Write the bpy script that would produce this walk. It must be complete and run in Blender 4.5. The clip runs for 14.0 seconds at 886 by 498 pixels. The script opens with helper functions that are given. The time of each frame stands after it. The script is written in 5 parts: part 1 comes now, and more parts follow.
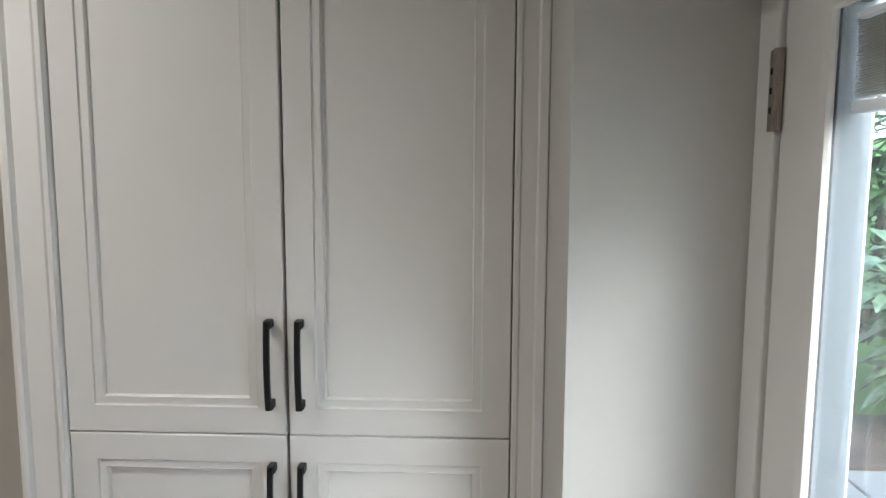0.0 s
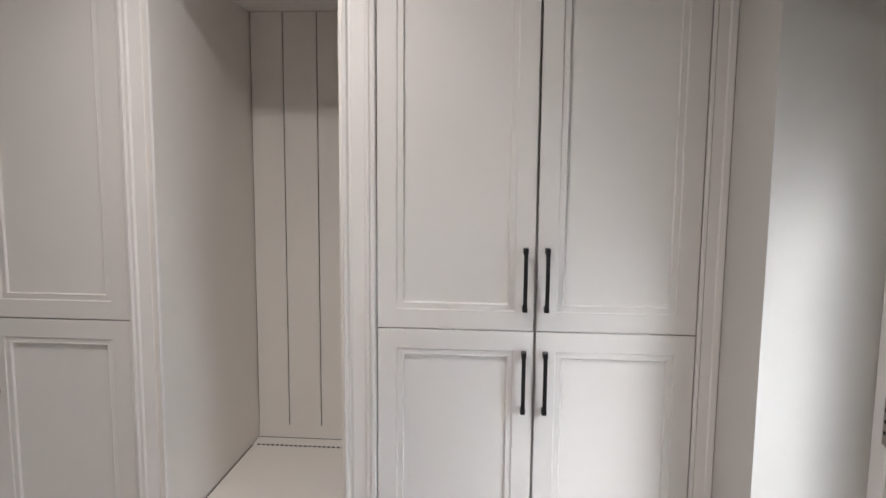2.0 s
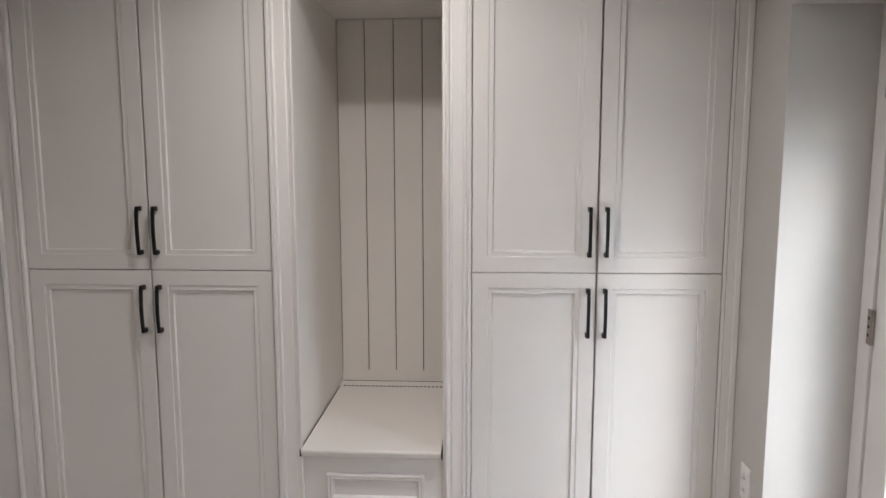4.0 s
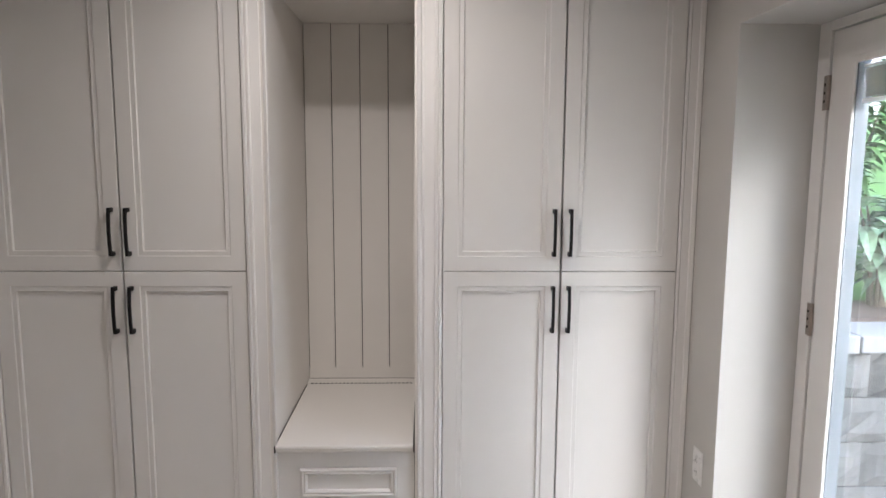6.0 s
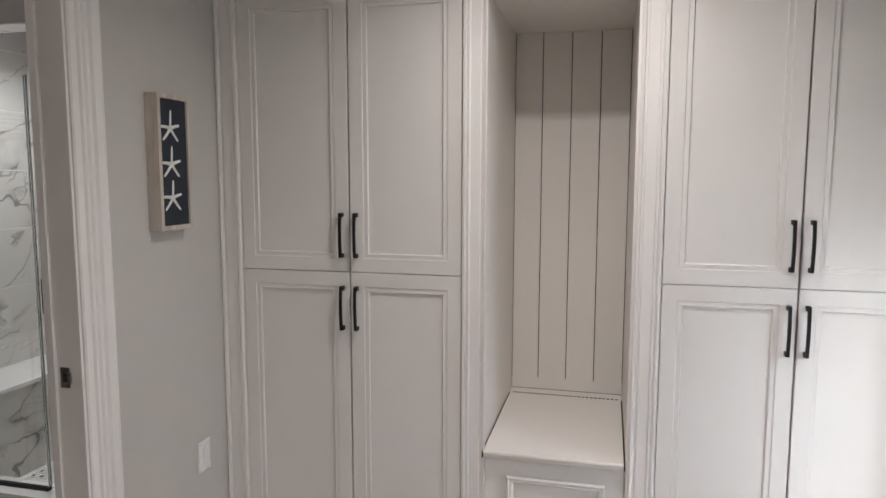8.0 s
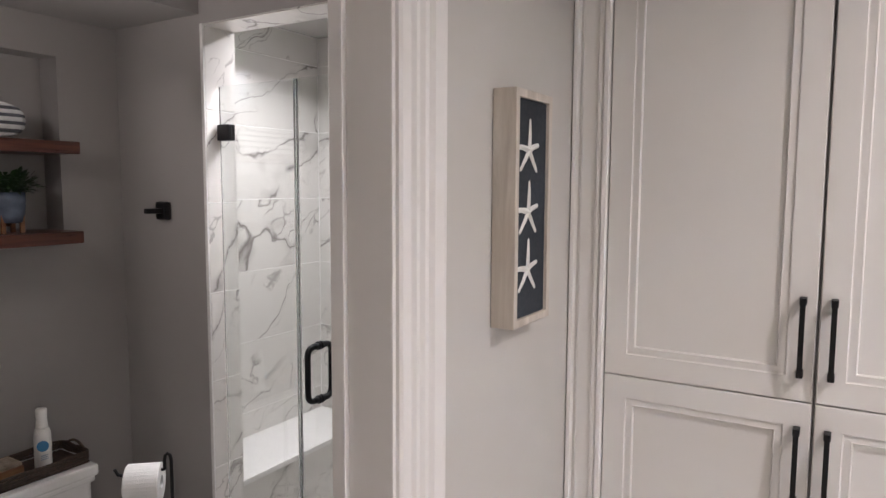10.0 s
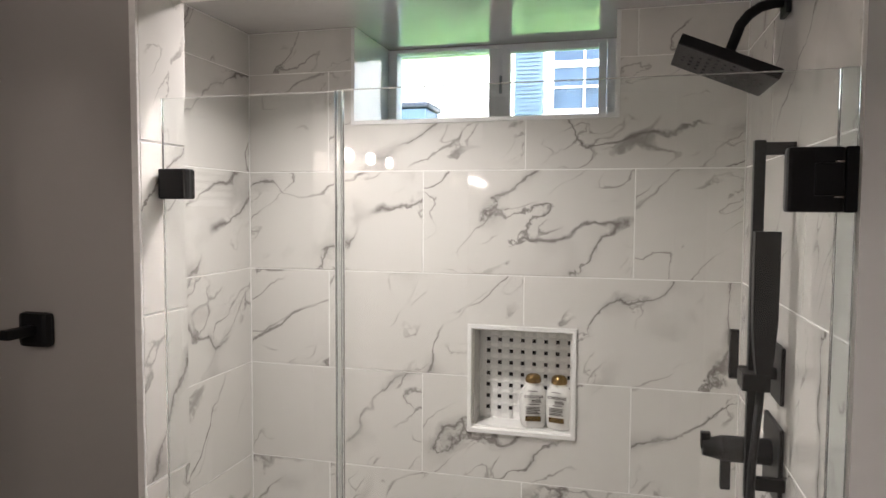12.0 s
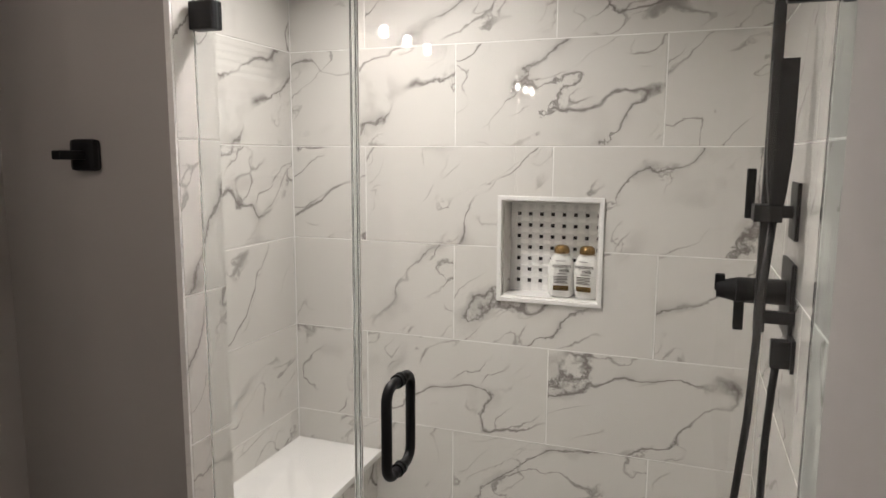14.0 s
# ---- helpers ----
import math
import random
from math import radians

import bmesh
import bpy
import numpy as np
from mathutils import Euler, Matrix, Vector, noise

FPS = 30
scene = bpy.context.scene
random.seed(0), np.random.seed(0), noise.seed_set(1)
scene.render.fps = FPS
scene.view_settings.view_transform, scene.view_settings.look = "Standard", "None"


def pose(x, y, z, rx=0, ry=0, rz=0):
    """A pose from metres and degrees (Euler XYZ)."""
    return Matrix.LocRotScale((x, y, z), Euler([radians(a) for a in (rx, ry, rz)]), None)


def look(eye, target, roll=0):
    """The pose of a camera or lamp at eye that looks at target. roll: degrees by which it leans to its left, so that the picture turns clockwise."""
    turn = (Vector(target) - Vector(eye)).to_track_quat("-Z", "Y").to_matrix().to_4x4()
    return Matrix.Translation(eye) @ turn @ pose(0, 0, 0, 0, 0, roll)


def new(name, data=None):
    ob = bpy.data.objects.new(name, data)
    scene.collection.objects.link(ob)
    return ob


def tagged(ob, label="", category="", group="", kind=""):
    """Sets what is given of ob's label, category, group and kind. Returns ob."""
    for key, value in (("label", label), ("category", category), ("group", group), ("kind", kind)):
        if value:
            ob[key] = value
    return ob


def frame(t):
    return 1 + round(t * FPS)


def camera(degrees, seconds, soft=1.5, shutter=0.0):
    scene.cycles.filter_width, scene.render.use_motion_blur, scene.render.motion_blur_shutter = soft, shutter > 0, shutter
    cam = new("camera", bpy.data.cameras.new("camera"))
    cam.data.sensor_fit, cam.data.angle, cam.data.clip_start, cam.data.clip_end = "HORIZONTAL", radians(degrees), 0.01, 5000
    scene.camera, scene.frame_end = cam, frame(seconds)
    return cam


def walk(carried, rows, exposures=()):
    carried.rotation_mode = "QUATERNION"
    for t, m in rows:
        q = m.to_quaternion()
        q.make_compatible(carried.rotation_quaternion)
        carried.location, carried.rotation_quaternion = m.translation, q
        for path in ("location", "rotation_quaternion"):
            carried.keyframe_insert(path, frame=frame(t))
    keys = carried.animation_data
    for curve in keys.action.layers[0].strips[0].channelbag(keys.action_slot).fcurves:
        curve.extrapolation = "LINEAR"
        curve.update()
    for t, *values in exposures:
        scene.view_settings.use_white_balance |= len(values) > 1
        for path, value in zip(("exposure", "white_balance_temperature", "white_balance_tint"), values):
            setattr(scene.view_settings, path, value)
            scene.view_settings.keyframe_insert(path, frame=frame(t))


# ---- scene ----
cam = camera(66.7, 14.0)
EXPOSE, SKY = 2.95, 0.165
PATH = [
    (0, (-0.001, 0.191, 1.645), (-0.079, 2.177, 1.421), 0.2),
    (0.5, (0.016, 0.185, 1.699), (-0.066, 2.157, 1.377), 0.2),
    (1, (-0.14, 0.059, 1.628), (-0.266, 2.038, 1.369), 0.3),
    (1.5, (-0.319, -0.141, 1.621), (-0.464, 1.839, 1.38), 0.4),
    (2, (-0.439, -0.342, 1.579), (-0.589, 1.638, 1.345), 0.5),
    (2.5, (-0.574, -0.537, 1.534), (-0.726, 1.443, 1.299), 0.5),
    (3, (-0.632, -0.663, 1.519), (-0.777, 1.316, 1.265), 0.3),
    (5.3, (-0.794, -0.939, 1.538), (-0.781, 1.047, 1.298), 0.1),
    (5.5, (-0.796, -0.929, 1.547), (-0.759, 1.054, 1.296), 0.2),
    (6, (-0.807, -0.928, 1.539), (-0.748, 1.055, 1.285), 0.3),
    (6.5, (-0.823, -0.93, 1.542), (-0.777, 1.053, 1.287), 0.3),
    (7, (-0.822, -0.952, 1.553), (-0.88, 1.031, 1.3), 0.1),
    (7.5, (-0.853, -0.948, 1.537), (-1.107, 1.022, 1.302), 0.1),
    (8, (-0.914, -0.922, 1.518), (-1.39, 1.009, 1.302), 0.1),
    (8.5, (-1.011, -0.776, 1.527), (-1.779, 1.059, 1.325), 0.1),
    (9, (-1.213, -0.613, 1.542), (-2.213, 1.108, 1.349), 0.2),
    (9.2, (-1.323, -0.549, 1.548), (-2.379, 1.139, 1.359), 0.2),
    (10.2, (-1.915, -0.065, 1.615), (-2.935, 1.645, 1.43), 0.3),
    (11.3, (-2.644, 0.216, 1.68), (-3.485, 2.022, 1.502), 0.5),
    (11.5, (-2.735, 0.264, 1.706), (-3.465, 2.118, 1.532), 0.4),
    (12, (-2.813, 0.364, 1.731), (-3.318, 2.295, 1.617), 0.3),
    (12.5, (-2.842, 0.442, 1.724), (-3.25, 2.398, 1.646), 0.2),
    (13, (-2.826, 0.453, 1.681), (-3.236, 2.409, 1.593), 0.2),
    (13.5, (-2.775, 0.397, 1.593), (-3.28, 2.326, 1.443), 0.2),
    (14, (-2.703, 0.321, 1.514), (-3.377, 2.184, 1.24), 0.3),
]
walk(cam, [(t, look(eye, target, roll)) for t, eye, target, roll in PATH],
     exposures=[(t, EXPOSE + e, k, tint) for t, e, k, tint in (
         (0.0, -0.13, 5550, 4), (0.5, -0.08, 5550, 6), (1.0, 0.08, 5600, 9), (3.0, 0.1, 5650, 10), (7.5, 0.14, 5650, 10), (8.5, 0.55, 5550, 10),
         (9.0, 0.87, 5400, 7), (9.4, 0.87, 5450, 11), (11.3, 0.84, 6100, 15), (12.0, 0.66, 6050, 13), (12.5, 0.56, 5950, 12), (14.0, 0.74, 6100, 12))])

# ---- daylight ----
world = bpy.data.worlds.new("world")
scene.world = world
world.use_nodes = True
wn = world.node_tree.nodes
sky = wn.new("ShaderNodeTexSky")
sky.sky_type, sky.sun_disc = "NISHITA", False
sky.sun_elevation, sky.sun_rotation = radians(32), radians(145.6)
sky.air_density, sky.dust_density, sky.ozone_density = 1.0, 2.0, 1.0
wn["Background"].inputs[1].default_value = SKY
world.node_tree.links.new(sky.outputs[0], wn["Background"].inputs[0])
sun = new("sun", bpy.data.lights.new("sun", "SUN"))
sun.data.energy, sun.data.angle, sun.data.color = 0.17, radians(32), (0.94, 1.0, 0.98)
sun.matrix_world = look((6.0, -8.76, 6.7), (0, 0, 0))


def area_lamp(name, eye, target, size, size_y, watts, color, spread=180):
    """A lamp that stands for the light of a fixture or an opening, or adds fill."""
    data = bpy.data.lights.new(name, "AREA")
    data.shape = "DISK" if size_y is None else "RECTANGLE"
    data.size = size
    if size_y:
        data.size_y = size_y
    data.energy, data.color, data.spread = watts, color, radians(spread)
    ob = new(name, data)
    ob.matrix_world = look(eye, target)
    return ob


WARM = (1.0, 0.84, 0.70)
# second can is an added fill for the left cabinet; no fixture known
CANS = [(-1.0, 0.75, 2.45, 1.22), (-0.35, -1.5, 2.45, 2.6)]
for x, y, z, w in CANS:
    area_lamp("ceiling_lamp", (x, y, z - 0.012), (x, y + 0.001, 0), 0.11, None, w, WARM, 150)
area_lamp("shower_lamp", (-3.46, 1.78, 2.271), (-3.46, 1.781, 0), 0.1, None, 0.78, (1.0, 0.90, 0.80), 140)

# ---- materials ----


def nodes_of(name):
    m = bpy.data.materials.new(name)
    m.use_nodes = True
    return m, m.node_tree.nodes, m.node_tree.links, m.node_tree.nodes["Principled BSDF"]


def noise_node(n, l, scale, detail=4, rough=0.55, source=None, distort=0.0):
    t = n.new("ShaderNodeTexNoise")
    t.inputs["Scale"].default_value, t.inputs["Detail"].default_value = scale, detail
    t.inputs["Roughness"].default_value, t.inputs["Distortion"].default_value = rough, distort
    if source is None:
        source = n.new("ShaderNodeTexCoord").outputs["Object"]
    l.new(source, t.inputs["Vector"])
    return t


def mixer(n, l, fac, a, b, mode="MIX"):
    m = n.new("ShaderNodeMix")
    m.data_type, m.blend_type = "RGBA", mode
    for sock, v in ((0, fac), (6, a), (7, b)):
        if isinstance(v, (int, float)):
            m.inputs[sock].default_value = v
        elif isinstance(v, tuple):
            m.inputs[sock].default_value = (*v, 1)
        else:
            l.new(v, m.inputs[sock])
    return m.outputs[2]


def ramp(n, l, source, lo, hi, a=0.0, b=1.0):
    r = n.new("ShaderNodeMapRange")
    r.inputs[1].default_value, r.inputs[2].default_value = lo, hi
    r.inputs[3].default_value, r.inputs[4].default_value = a, b
    l.new(source, r.inputs[0])
    return r.outputs[0]


def surface(name, color, rough=0.5, metal=0.0, vary=0.05, scale=3.0, bump=0.02, bump_scale=220.0, coat=0.0, tint=None, per_piece=0.0, sheen=0.07, spec=0.5):
    """A painted, moulded or raw surface with broad and fine variation and a fine relief."""
    m, n, l, p = nodes_of(name)
    broad = noise_node(n, l, scale, 3)
    fine = noise_node(n, l, scale * 14, 4)
    dark = tuple(c * (1 - 2.2 * vary) for c in color)
    light = tint or tuple(min(1, c * (1 + 0.8 * vary)) for c in color)
    c1 = mixer(n, l, ramp(n, l, broad.outputs[0], 0.3, 0.7), dark, light)
    c2 = mixer(n, l, ramp(n, l, fine.outputs[0], 0.35, 0.75, 0, 0.5), c1, color)
    if per_piece:
        info = n.new("ShaderNodeObjectInfo")
        c2 = mixer(n, l, ramp(n, l, info.outputs["Random"], 0, 1, 0, per_piece), c2, tuple(c * 0.45 for c in color))
    l.new(c2, p.inputs["Base Color"])
    l.new(ramp(n, l, fine.outputs[0], 0.3, 0.7, max(0.02, rough - sheen), min(1, rough + sheen)), p.inputs["Roughness"])
    p.inputs["Metallic"].default_value = metal
    p.inputs["Coat Weight"].default_value = coat
    p.inputs["Specular IOR Level"].default_value = spec
    if bump:
        b = n.new("ShaderNodeBump")
        b.inputs["Strength"].default_value, b.inputs["Distance"].default_value = bump, 0.004
        l.new(noise_node(n, l, bump_scale, 3).outputs[0], b.inputs["Height"])
        l.new(b.outputs[0], p.inputs["Normal"])
    return m


def wood(name, dark, light, axis=1, rough=0.45, scale=9.0):
    m, n, l, p = nodes_of(name)
    coord = n.new("ShaderNodeTexCoord").outputs["Object"]
    info = n.new("ShaderNodeObjectInfo")
    mp = n.new("ShaderNodeMapping")
    stretch = [scale * 4] * 3
    stretch[axis] = scale * 0.35
    mp.inputs["Scale"].default_value = stretch
    l.new(coord, mp.inputs["Vector"])
    grain = noise_node(n, l, 1.0, 7, 0.65, mp.outputs[0], 0.7)
    blot = noise_node(n, l, 4.0, 3)
    c1 = mixer(n, l, ramp(n, l, grain.outputs[0], 0.35, 0.66), dark, light)
    c2 = mixer(n, l, ramp(n, l, blot.outputs[0], 0.4, 0.7, 0, 0.5), c1, dark)
    l.new(c2, p.inputs["Base Color"])
    l.new(ramp(n, l, grain.outputs[0], 0.3, 0.7, rough - 0.08, rough + 0.12), p.inputs["Roughness"])
    b = n.new("ShaderNodeBump")
    b.inputs["Strength"].default_value, b.inputs["Distance"].default_value = 0.15, 0.002
    l.new(grain.outputs[0], b.inputs["Height"])
    l.new(b.outputs[0], p.inputs["Normal"])
    return m


def marble(name, base=(0.70, 0.68, 0.645), rough=0.014):
    """Polished porcelain printed with branching grey veins; every tile takes another stretch of the print."""
    m, n, l, p = nodes_of(name)
    coord = n.new("ShaderNodeTexCoord").outputs["Object"]
    info = n.new("ShaderNodeObjectInfo")

    def calc(op, a, b):
        t = n.new("ShaderNodeMath")
        t.operation = op
        for sock, v in ((0, a), (1, b)):
            if isinstance(v, (int, float)):
                t.inputs[sock].default_value = v
            else:
                l.new(v, t.inputs[sock])
        return t.outputs[0]

    def offset(source, factor, amount):
        t = n.new("ShaderNodeVectorMath")
        t.operation = "MULTIPLY_ADD"
        l.new(factor, t.inputs[0])
        t.inputs[1].default_value = amount
        l.new(source, t.inputs[2])
        return t.outputs[0]

    shift = offset(coord, info.outputs["Random"], (37.0, 23.0, 51.0))
    turn = n.new("ShaderNodeVectorRotate")
    turn.rotation_type = "Y_AXIS"
    l.new(coord, turn.inputs["Vector"])
    l.new(ramp(n, l, info.outputs["Random"], 0, 1, radians(18), radians(58)), turn.inputs["Angle"])
    mp = n.new("ShaderNodeMapping")
    mp.inputs["Scale"].default_value = (0.55, 1.0, 1.9)
    l.new(turn.outputs[0], mp.inputs["Vector"])
    lie = offset(mp.outputs[0], info.outputs["Random"], (37.0, 23.0, 51.0))
    wander = offset(lie, noise_node(n, l, 3.2, 2, 0.5, shift).outputs["Color"], (0.34, 0.34, 0.34))
    jag = offset(wander, noise_node(n, l, 21.0, 6, 0.66, shift).outputs["Color"], (0.062, 0.062, 0.062))

    def vein(scale, width, lo, hi, mask_scale, source):
        t = noise_node(n, l, scale, 1, 0.5, source)
        d = calc("ABSOLUTE", calc("SUBTRACT", t.outputs[0], 0.5), 0.0)
        mask = ramp(n, l, noise_node(n, l, mask_scale, 2, 0.6, shift).outputs[0], lo, hi)
        broad = ramp(n, l, noise_node(n, l, 11.0, 2, 0.5, shift).outputs[0], 0.3, 0.7, 0.35 * width, 1.5 * width)
        return calc("MULTIPLY", calc("MAXIMUM", calc("SUBTRACT", 1.0, calc("DIVIDE", d, broad)), 0.0), mask)

    cloud = ramp(n, l, noise_node(n, l, 2.6, 4, 0.6, shift).outputs[0], 0.42, 0.75, 0, 0.3)
    c = mixer(n, l, cloud, base, tuple(v * 0.88 for v in base))
    c = mixer(n, l, calc("MULTIPLY", vein(1.7, 0.046, 0.50, 0.66, 4.0, jag), 0.62), c, (0.29, 0.275, 0.26))
    c = mixer(n, l, calc("MULTIPLY", vein(1.7, 0.0085, 0.43, 0.52, 2.6, jag), 0.95), c, (0.17, 0.15, 0.14))
    c = mixer(n, l, calc("MULTIPLY", vein(3.4, 0.010, 0.49, 0.58, 3.2, jag), 0.9), c, (0.24, 0.22, 0.205))
    c = mixer(n, l, calc("MULTIPLY", vein(6.5, 0.013, 0.53, 0.62, 4.5, jag), 0.8), c, (0.30, 0.28, 0.26))
    l.new(c, p.inputs["Base Color"])
    p.inputs["Roughness"].default_value = rough
    p.inputs["Specular IOR Level"].default_value = 0.45
    return m


def clear_glass(name, tint=(0.96, 0.985, 0.975), rough=0.0):
    m, n, l, p = nodes_of(name)
    p.inputs["Base Color"].default_value = (*tint, 1)
    p.inputs["Transmission Weight"].default_value = 1.0
    p.inputs["Roughness"].default_value = rough
    p.inputs["IOR"].default_value = 1.5
    return m


def glow(name, color, strength):
    m, n, l, p = nodes_of(name)
    p.inputs["Base Color"].default_value = (*color, 1)
    p.inputs["Emission Color"].default_value = (*color, 1)
    p.inputs["Emission Strength"].default_value = strength
    return m


CABINET = surface("cabinet_paint", (0.73, 0.715, 0.69), 0.33, sheen=0.008, vary=0.012, scale=0.8, bump=0.006, bump_scale=90)
TRIM = surface("trim_paint", (0.79, 0.775, 0.755), 0.3, sheen=0.008, vary=0.012, scale=0.8, bump=0.006, bump_scale=90)
WALL = surface("wall_paint", (0.55, 0.535, 0.505), 0.62, sheen=0.02, vary=0.02, scale=1.5, bump=0.05, bump_scale=260)
BATHWALL = surface("bathroom_wall_paint", (0.36, 0.342, 0.325), 0.6, sheen=0.02, vary=0.03, scale=1.5, bump=0.05, bump_scale=240)
CEILING = surface("ceiling_paint", (0.78, 0.77, 0.75), 0.8, vary=0.02, bump=0.05, bump_scale=180)
SHOWERTOP = surface("gloss_ceiling_panel", (0.66, 0.65, 0.63), 0.025, sheen=0.004, spec=1.0, coat=1.0, vary=0.03, bump=0.0)
SHOWERTOP.node_tree.nodes["Principled BSDF"].inputs["Coat IOR"].default_value = 2.1
NOOKPAINT = surface("nook_paint", (0.80, 0.775, 0.735), 0.45, sheen=0.01, vary=0.015, scale=2.0, bump=0.02, bump_scale=280)
BLACK = surface("black_metal", (0.007, 0.007, 0.008), 0.42, spec=0.3, vary=0.1, scale=20, bump=0.02)
NICKEL = surface("satin_nickel", (0.42, 0.37, 0.33), 0.33, 1.0, vary=0.08, scale=30, bump=0.02)
# near-black: painted shade of gaps, holes and slots; also dark gasket and hinge screws
DARKGAP = surface("shadow_gap", (0.02, 0.018, 0.016), 0.8, vary=0.1, bump=0)
MARBLE = marble("marble_tile")
GROUT = surface("grout", (0.90, 0.885, 0.86), 0.8, vary=0.06, scale=12, bump=0.1, bump_scale=400)
QUARTZ = surface("white_quartz", (0.84, 0.83, 0.81), 0.16, vary=0.02, scale=20, bump=0)
MOSAIC = surface("white_mosaic", (0.79, 0.78, 0.76), 0.18, vary=0.06, scale=14, bump=0.01, per_piece=0.05)
DOT = surface("black_mosaic", (0.03, 0.028, 0.028), 0.25, vary=0.2, scale=30, bump=0.0, per_piece=0.4)
GLASS = clear_glass("shower_glass")
PANE = clear_glass("window_glass", (0.98, 0.995, 1.0))
SEAL = clear_glass("clear_seal", (0.80, 0.86, 0.85), 0.12)
CERAMIC = surface("toilet_china", (0.80, 0.79, 0.77), 0.08, vary=0.01, bump=0)
CLADDING = surface("pale_grey_cladding", (0.17, 0.19, 0.21), 0.5, vary=0.08, bump=0.02)
VINYL = surface("white_vinyl", (0.80, 0.82, 0.84), 0.35, vary=0.02, bump=0.01)
SHELFWOOD = wood("red_brown_shelf_wood", (0.035, 0.009, 0.005), (0.13, 0.036, 0.018), 1, 0.3)
PALEWOOD = wood("whitewashed_wood", (0.46, 0.41, 0.35), (0.68, 0.63, 0.56), 2, 0.6)
BOXWOOD = wood("box_wood", (0.16, 0.07, 0.03), (0.33, 0.17, 0.08), 1, 0.5)
NAVY = surface("navy_canvas", (0.020, 0.028, 0.040), 0.75, vary=0.12, scale=8, bump=0.15, bump_scale=600)
SHELLWHITE = surface("starfish_white", (0.76, 0.76, 0.73), 0.7, vary=0.06, scale=30, bump=0.2, bump_scale=300)
PLASTIC = surface("white_plastic", (0.80, 0.79, 0.77), 0.3, vary=0.01, bump=0)
# floor is out of view; colour made pale to bounce light onto lower cabinets
FLOORWOOD = wood("pale_bounce_floor", (0.46, 0.425, 0.385), (0.64, 0.60, 0.55), 1, 0.4, 5.0)
FLOORTILE = surface("bathroom_floor_tile", (0.42, 0.40, 0.38), 0.35, vary=0.08, scale=4)


# ---- mesh helpers ----
def link_mesh(name, bm, material, parent=None, label="", smooth=False):
    bmesh.ops.recalc_face_normals(bm, faces=bm.faces[:])
    me = bpy.data.meshes.new(name)
    bm.to_mesh(me)
    bm.free()
    for m in material if isinstance(material, (list, tuple)) else [material]:
        me.materials.append(m)
    if smooth:
        for f in me.polygons:
            f.use_smooth = True
    ob = new(name, me)
    if parent is not None:
        ob.parent = parent
    if label:
        ob["label"] = label
    return ob


def part(name, bm, material, parent, label="", smooth=False):
    return link_mesh(name, bm, material, parent, label, smooth)


def thing(name, place, label, category, group="", kind=""):
    ob = new(name)
    ob.empty_display_size = 0.05
    ob.matrix_basis = place if isinstance(place, Matrix) else Matrix.Translation(place)
    return tagged(ob, label, category, group, kind)


def add_box(bm, lo, hi, bevel=0.0, m=None):
    size = [b - a for a, b in zip(lo, hi)]
    mid = [(a + b) / 2 for a, b in zip(lo, hi)]
    r = bmesh.ops.create_cube(bm, size=1.0, matrix=Matrix.Translation(mid) @ Matrix.Diagonal((*size, 1)))
    vs = r["verts"]
    if bevel:
        es = list({e for v in vs for e in v.link_edges})
        rb = bmesh.ops.bevel(bm, geom=es, offset=bevel, segments=2, affect="EDGES", profile=0.6)
        vs = list({v for f in rb["faces"] for v in f.verts} | {v for v in vs if v.is_valid})
    if m is not None:
        bmesh.ops.transform(bm, matrix=m, verts=[v for v in vs if v.is_valid])
    return vs


def box(lo, hi, bevel=0.0):
    bm = bmesh.new()
    add_box(bm, lo, hi, bevel)
    return bm


def add_tube(bm, pts, radius, sides=12, caps=True):
    """A round tube along a line of points; radius may be one number or one for each point."""
    pts = [Vector(p) for p in pts]
    radii = radius if isinstance(radius, (list, tuple)) else [radius] * len(pts)
    rings, up = [], Vector((0.123, 0.31, 0.94))
    for i, p in enumerate(pts):
        d = (pts[min(i + 1, len(pts) - 1)] - pts[max(i - 1, 0)]).normalized()
        a = d.cross(up)
        if a.length < 0.05:
            a = d.cross(Vector((1, 0, 0)))
        a.normalize()
        b = d.cross(a).normalized()
        up = b.cross(d) if b.cross(d).length > 0.1 else up
        up = a.cross(d)
        rings.append([bm.verts.new(p + radii[i] * (math.cos(k * 2 * math.pi / sides) * a + math.sin(k * 2 * math.pi / sides) * b)) for k in range(sides)])
    for r0, r1 in zip(rings, rings[1:]):
        for k in range(sides):
            bm.faces.new((r0[k], r0[(k + 1) % sides], r1[(k + 1) % sides], r1[k]))
    if caps:
        bm.faces.new(rings[0])
        bm.faces.new(rings[-1])


def tube(pts, radius, sides=12):
    bm = bmesh.new()
    add_tube(bm, pts, radius, sides)
    return bm


def lathe(profile, sides=32, squash=1.0):
    """A turned body from (radius, height) pairs, closed at both ends."""
    bm = bmesh.new()
    rings = []
    for r, z in profile:
        rings.append([bm.verts.new((r * math.cos(k * 2 * math.pi / sides), squash * r * math.sin(k * 2 * math.pi / sides), z)) for k in range(sides)])
    for r0, r1 in zip(rings, rings[1:]):
        for k in range(sides):
            bm.faces.new((r0[k], r0[(k + 1) % sides], r1[(k + 1) % sides], r1[k]))
    bm.faces.new(rings[0])
    bm.faces.new(rings[-1])
    return bm


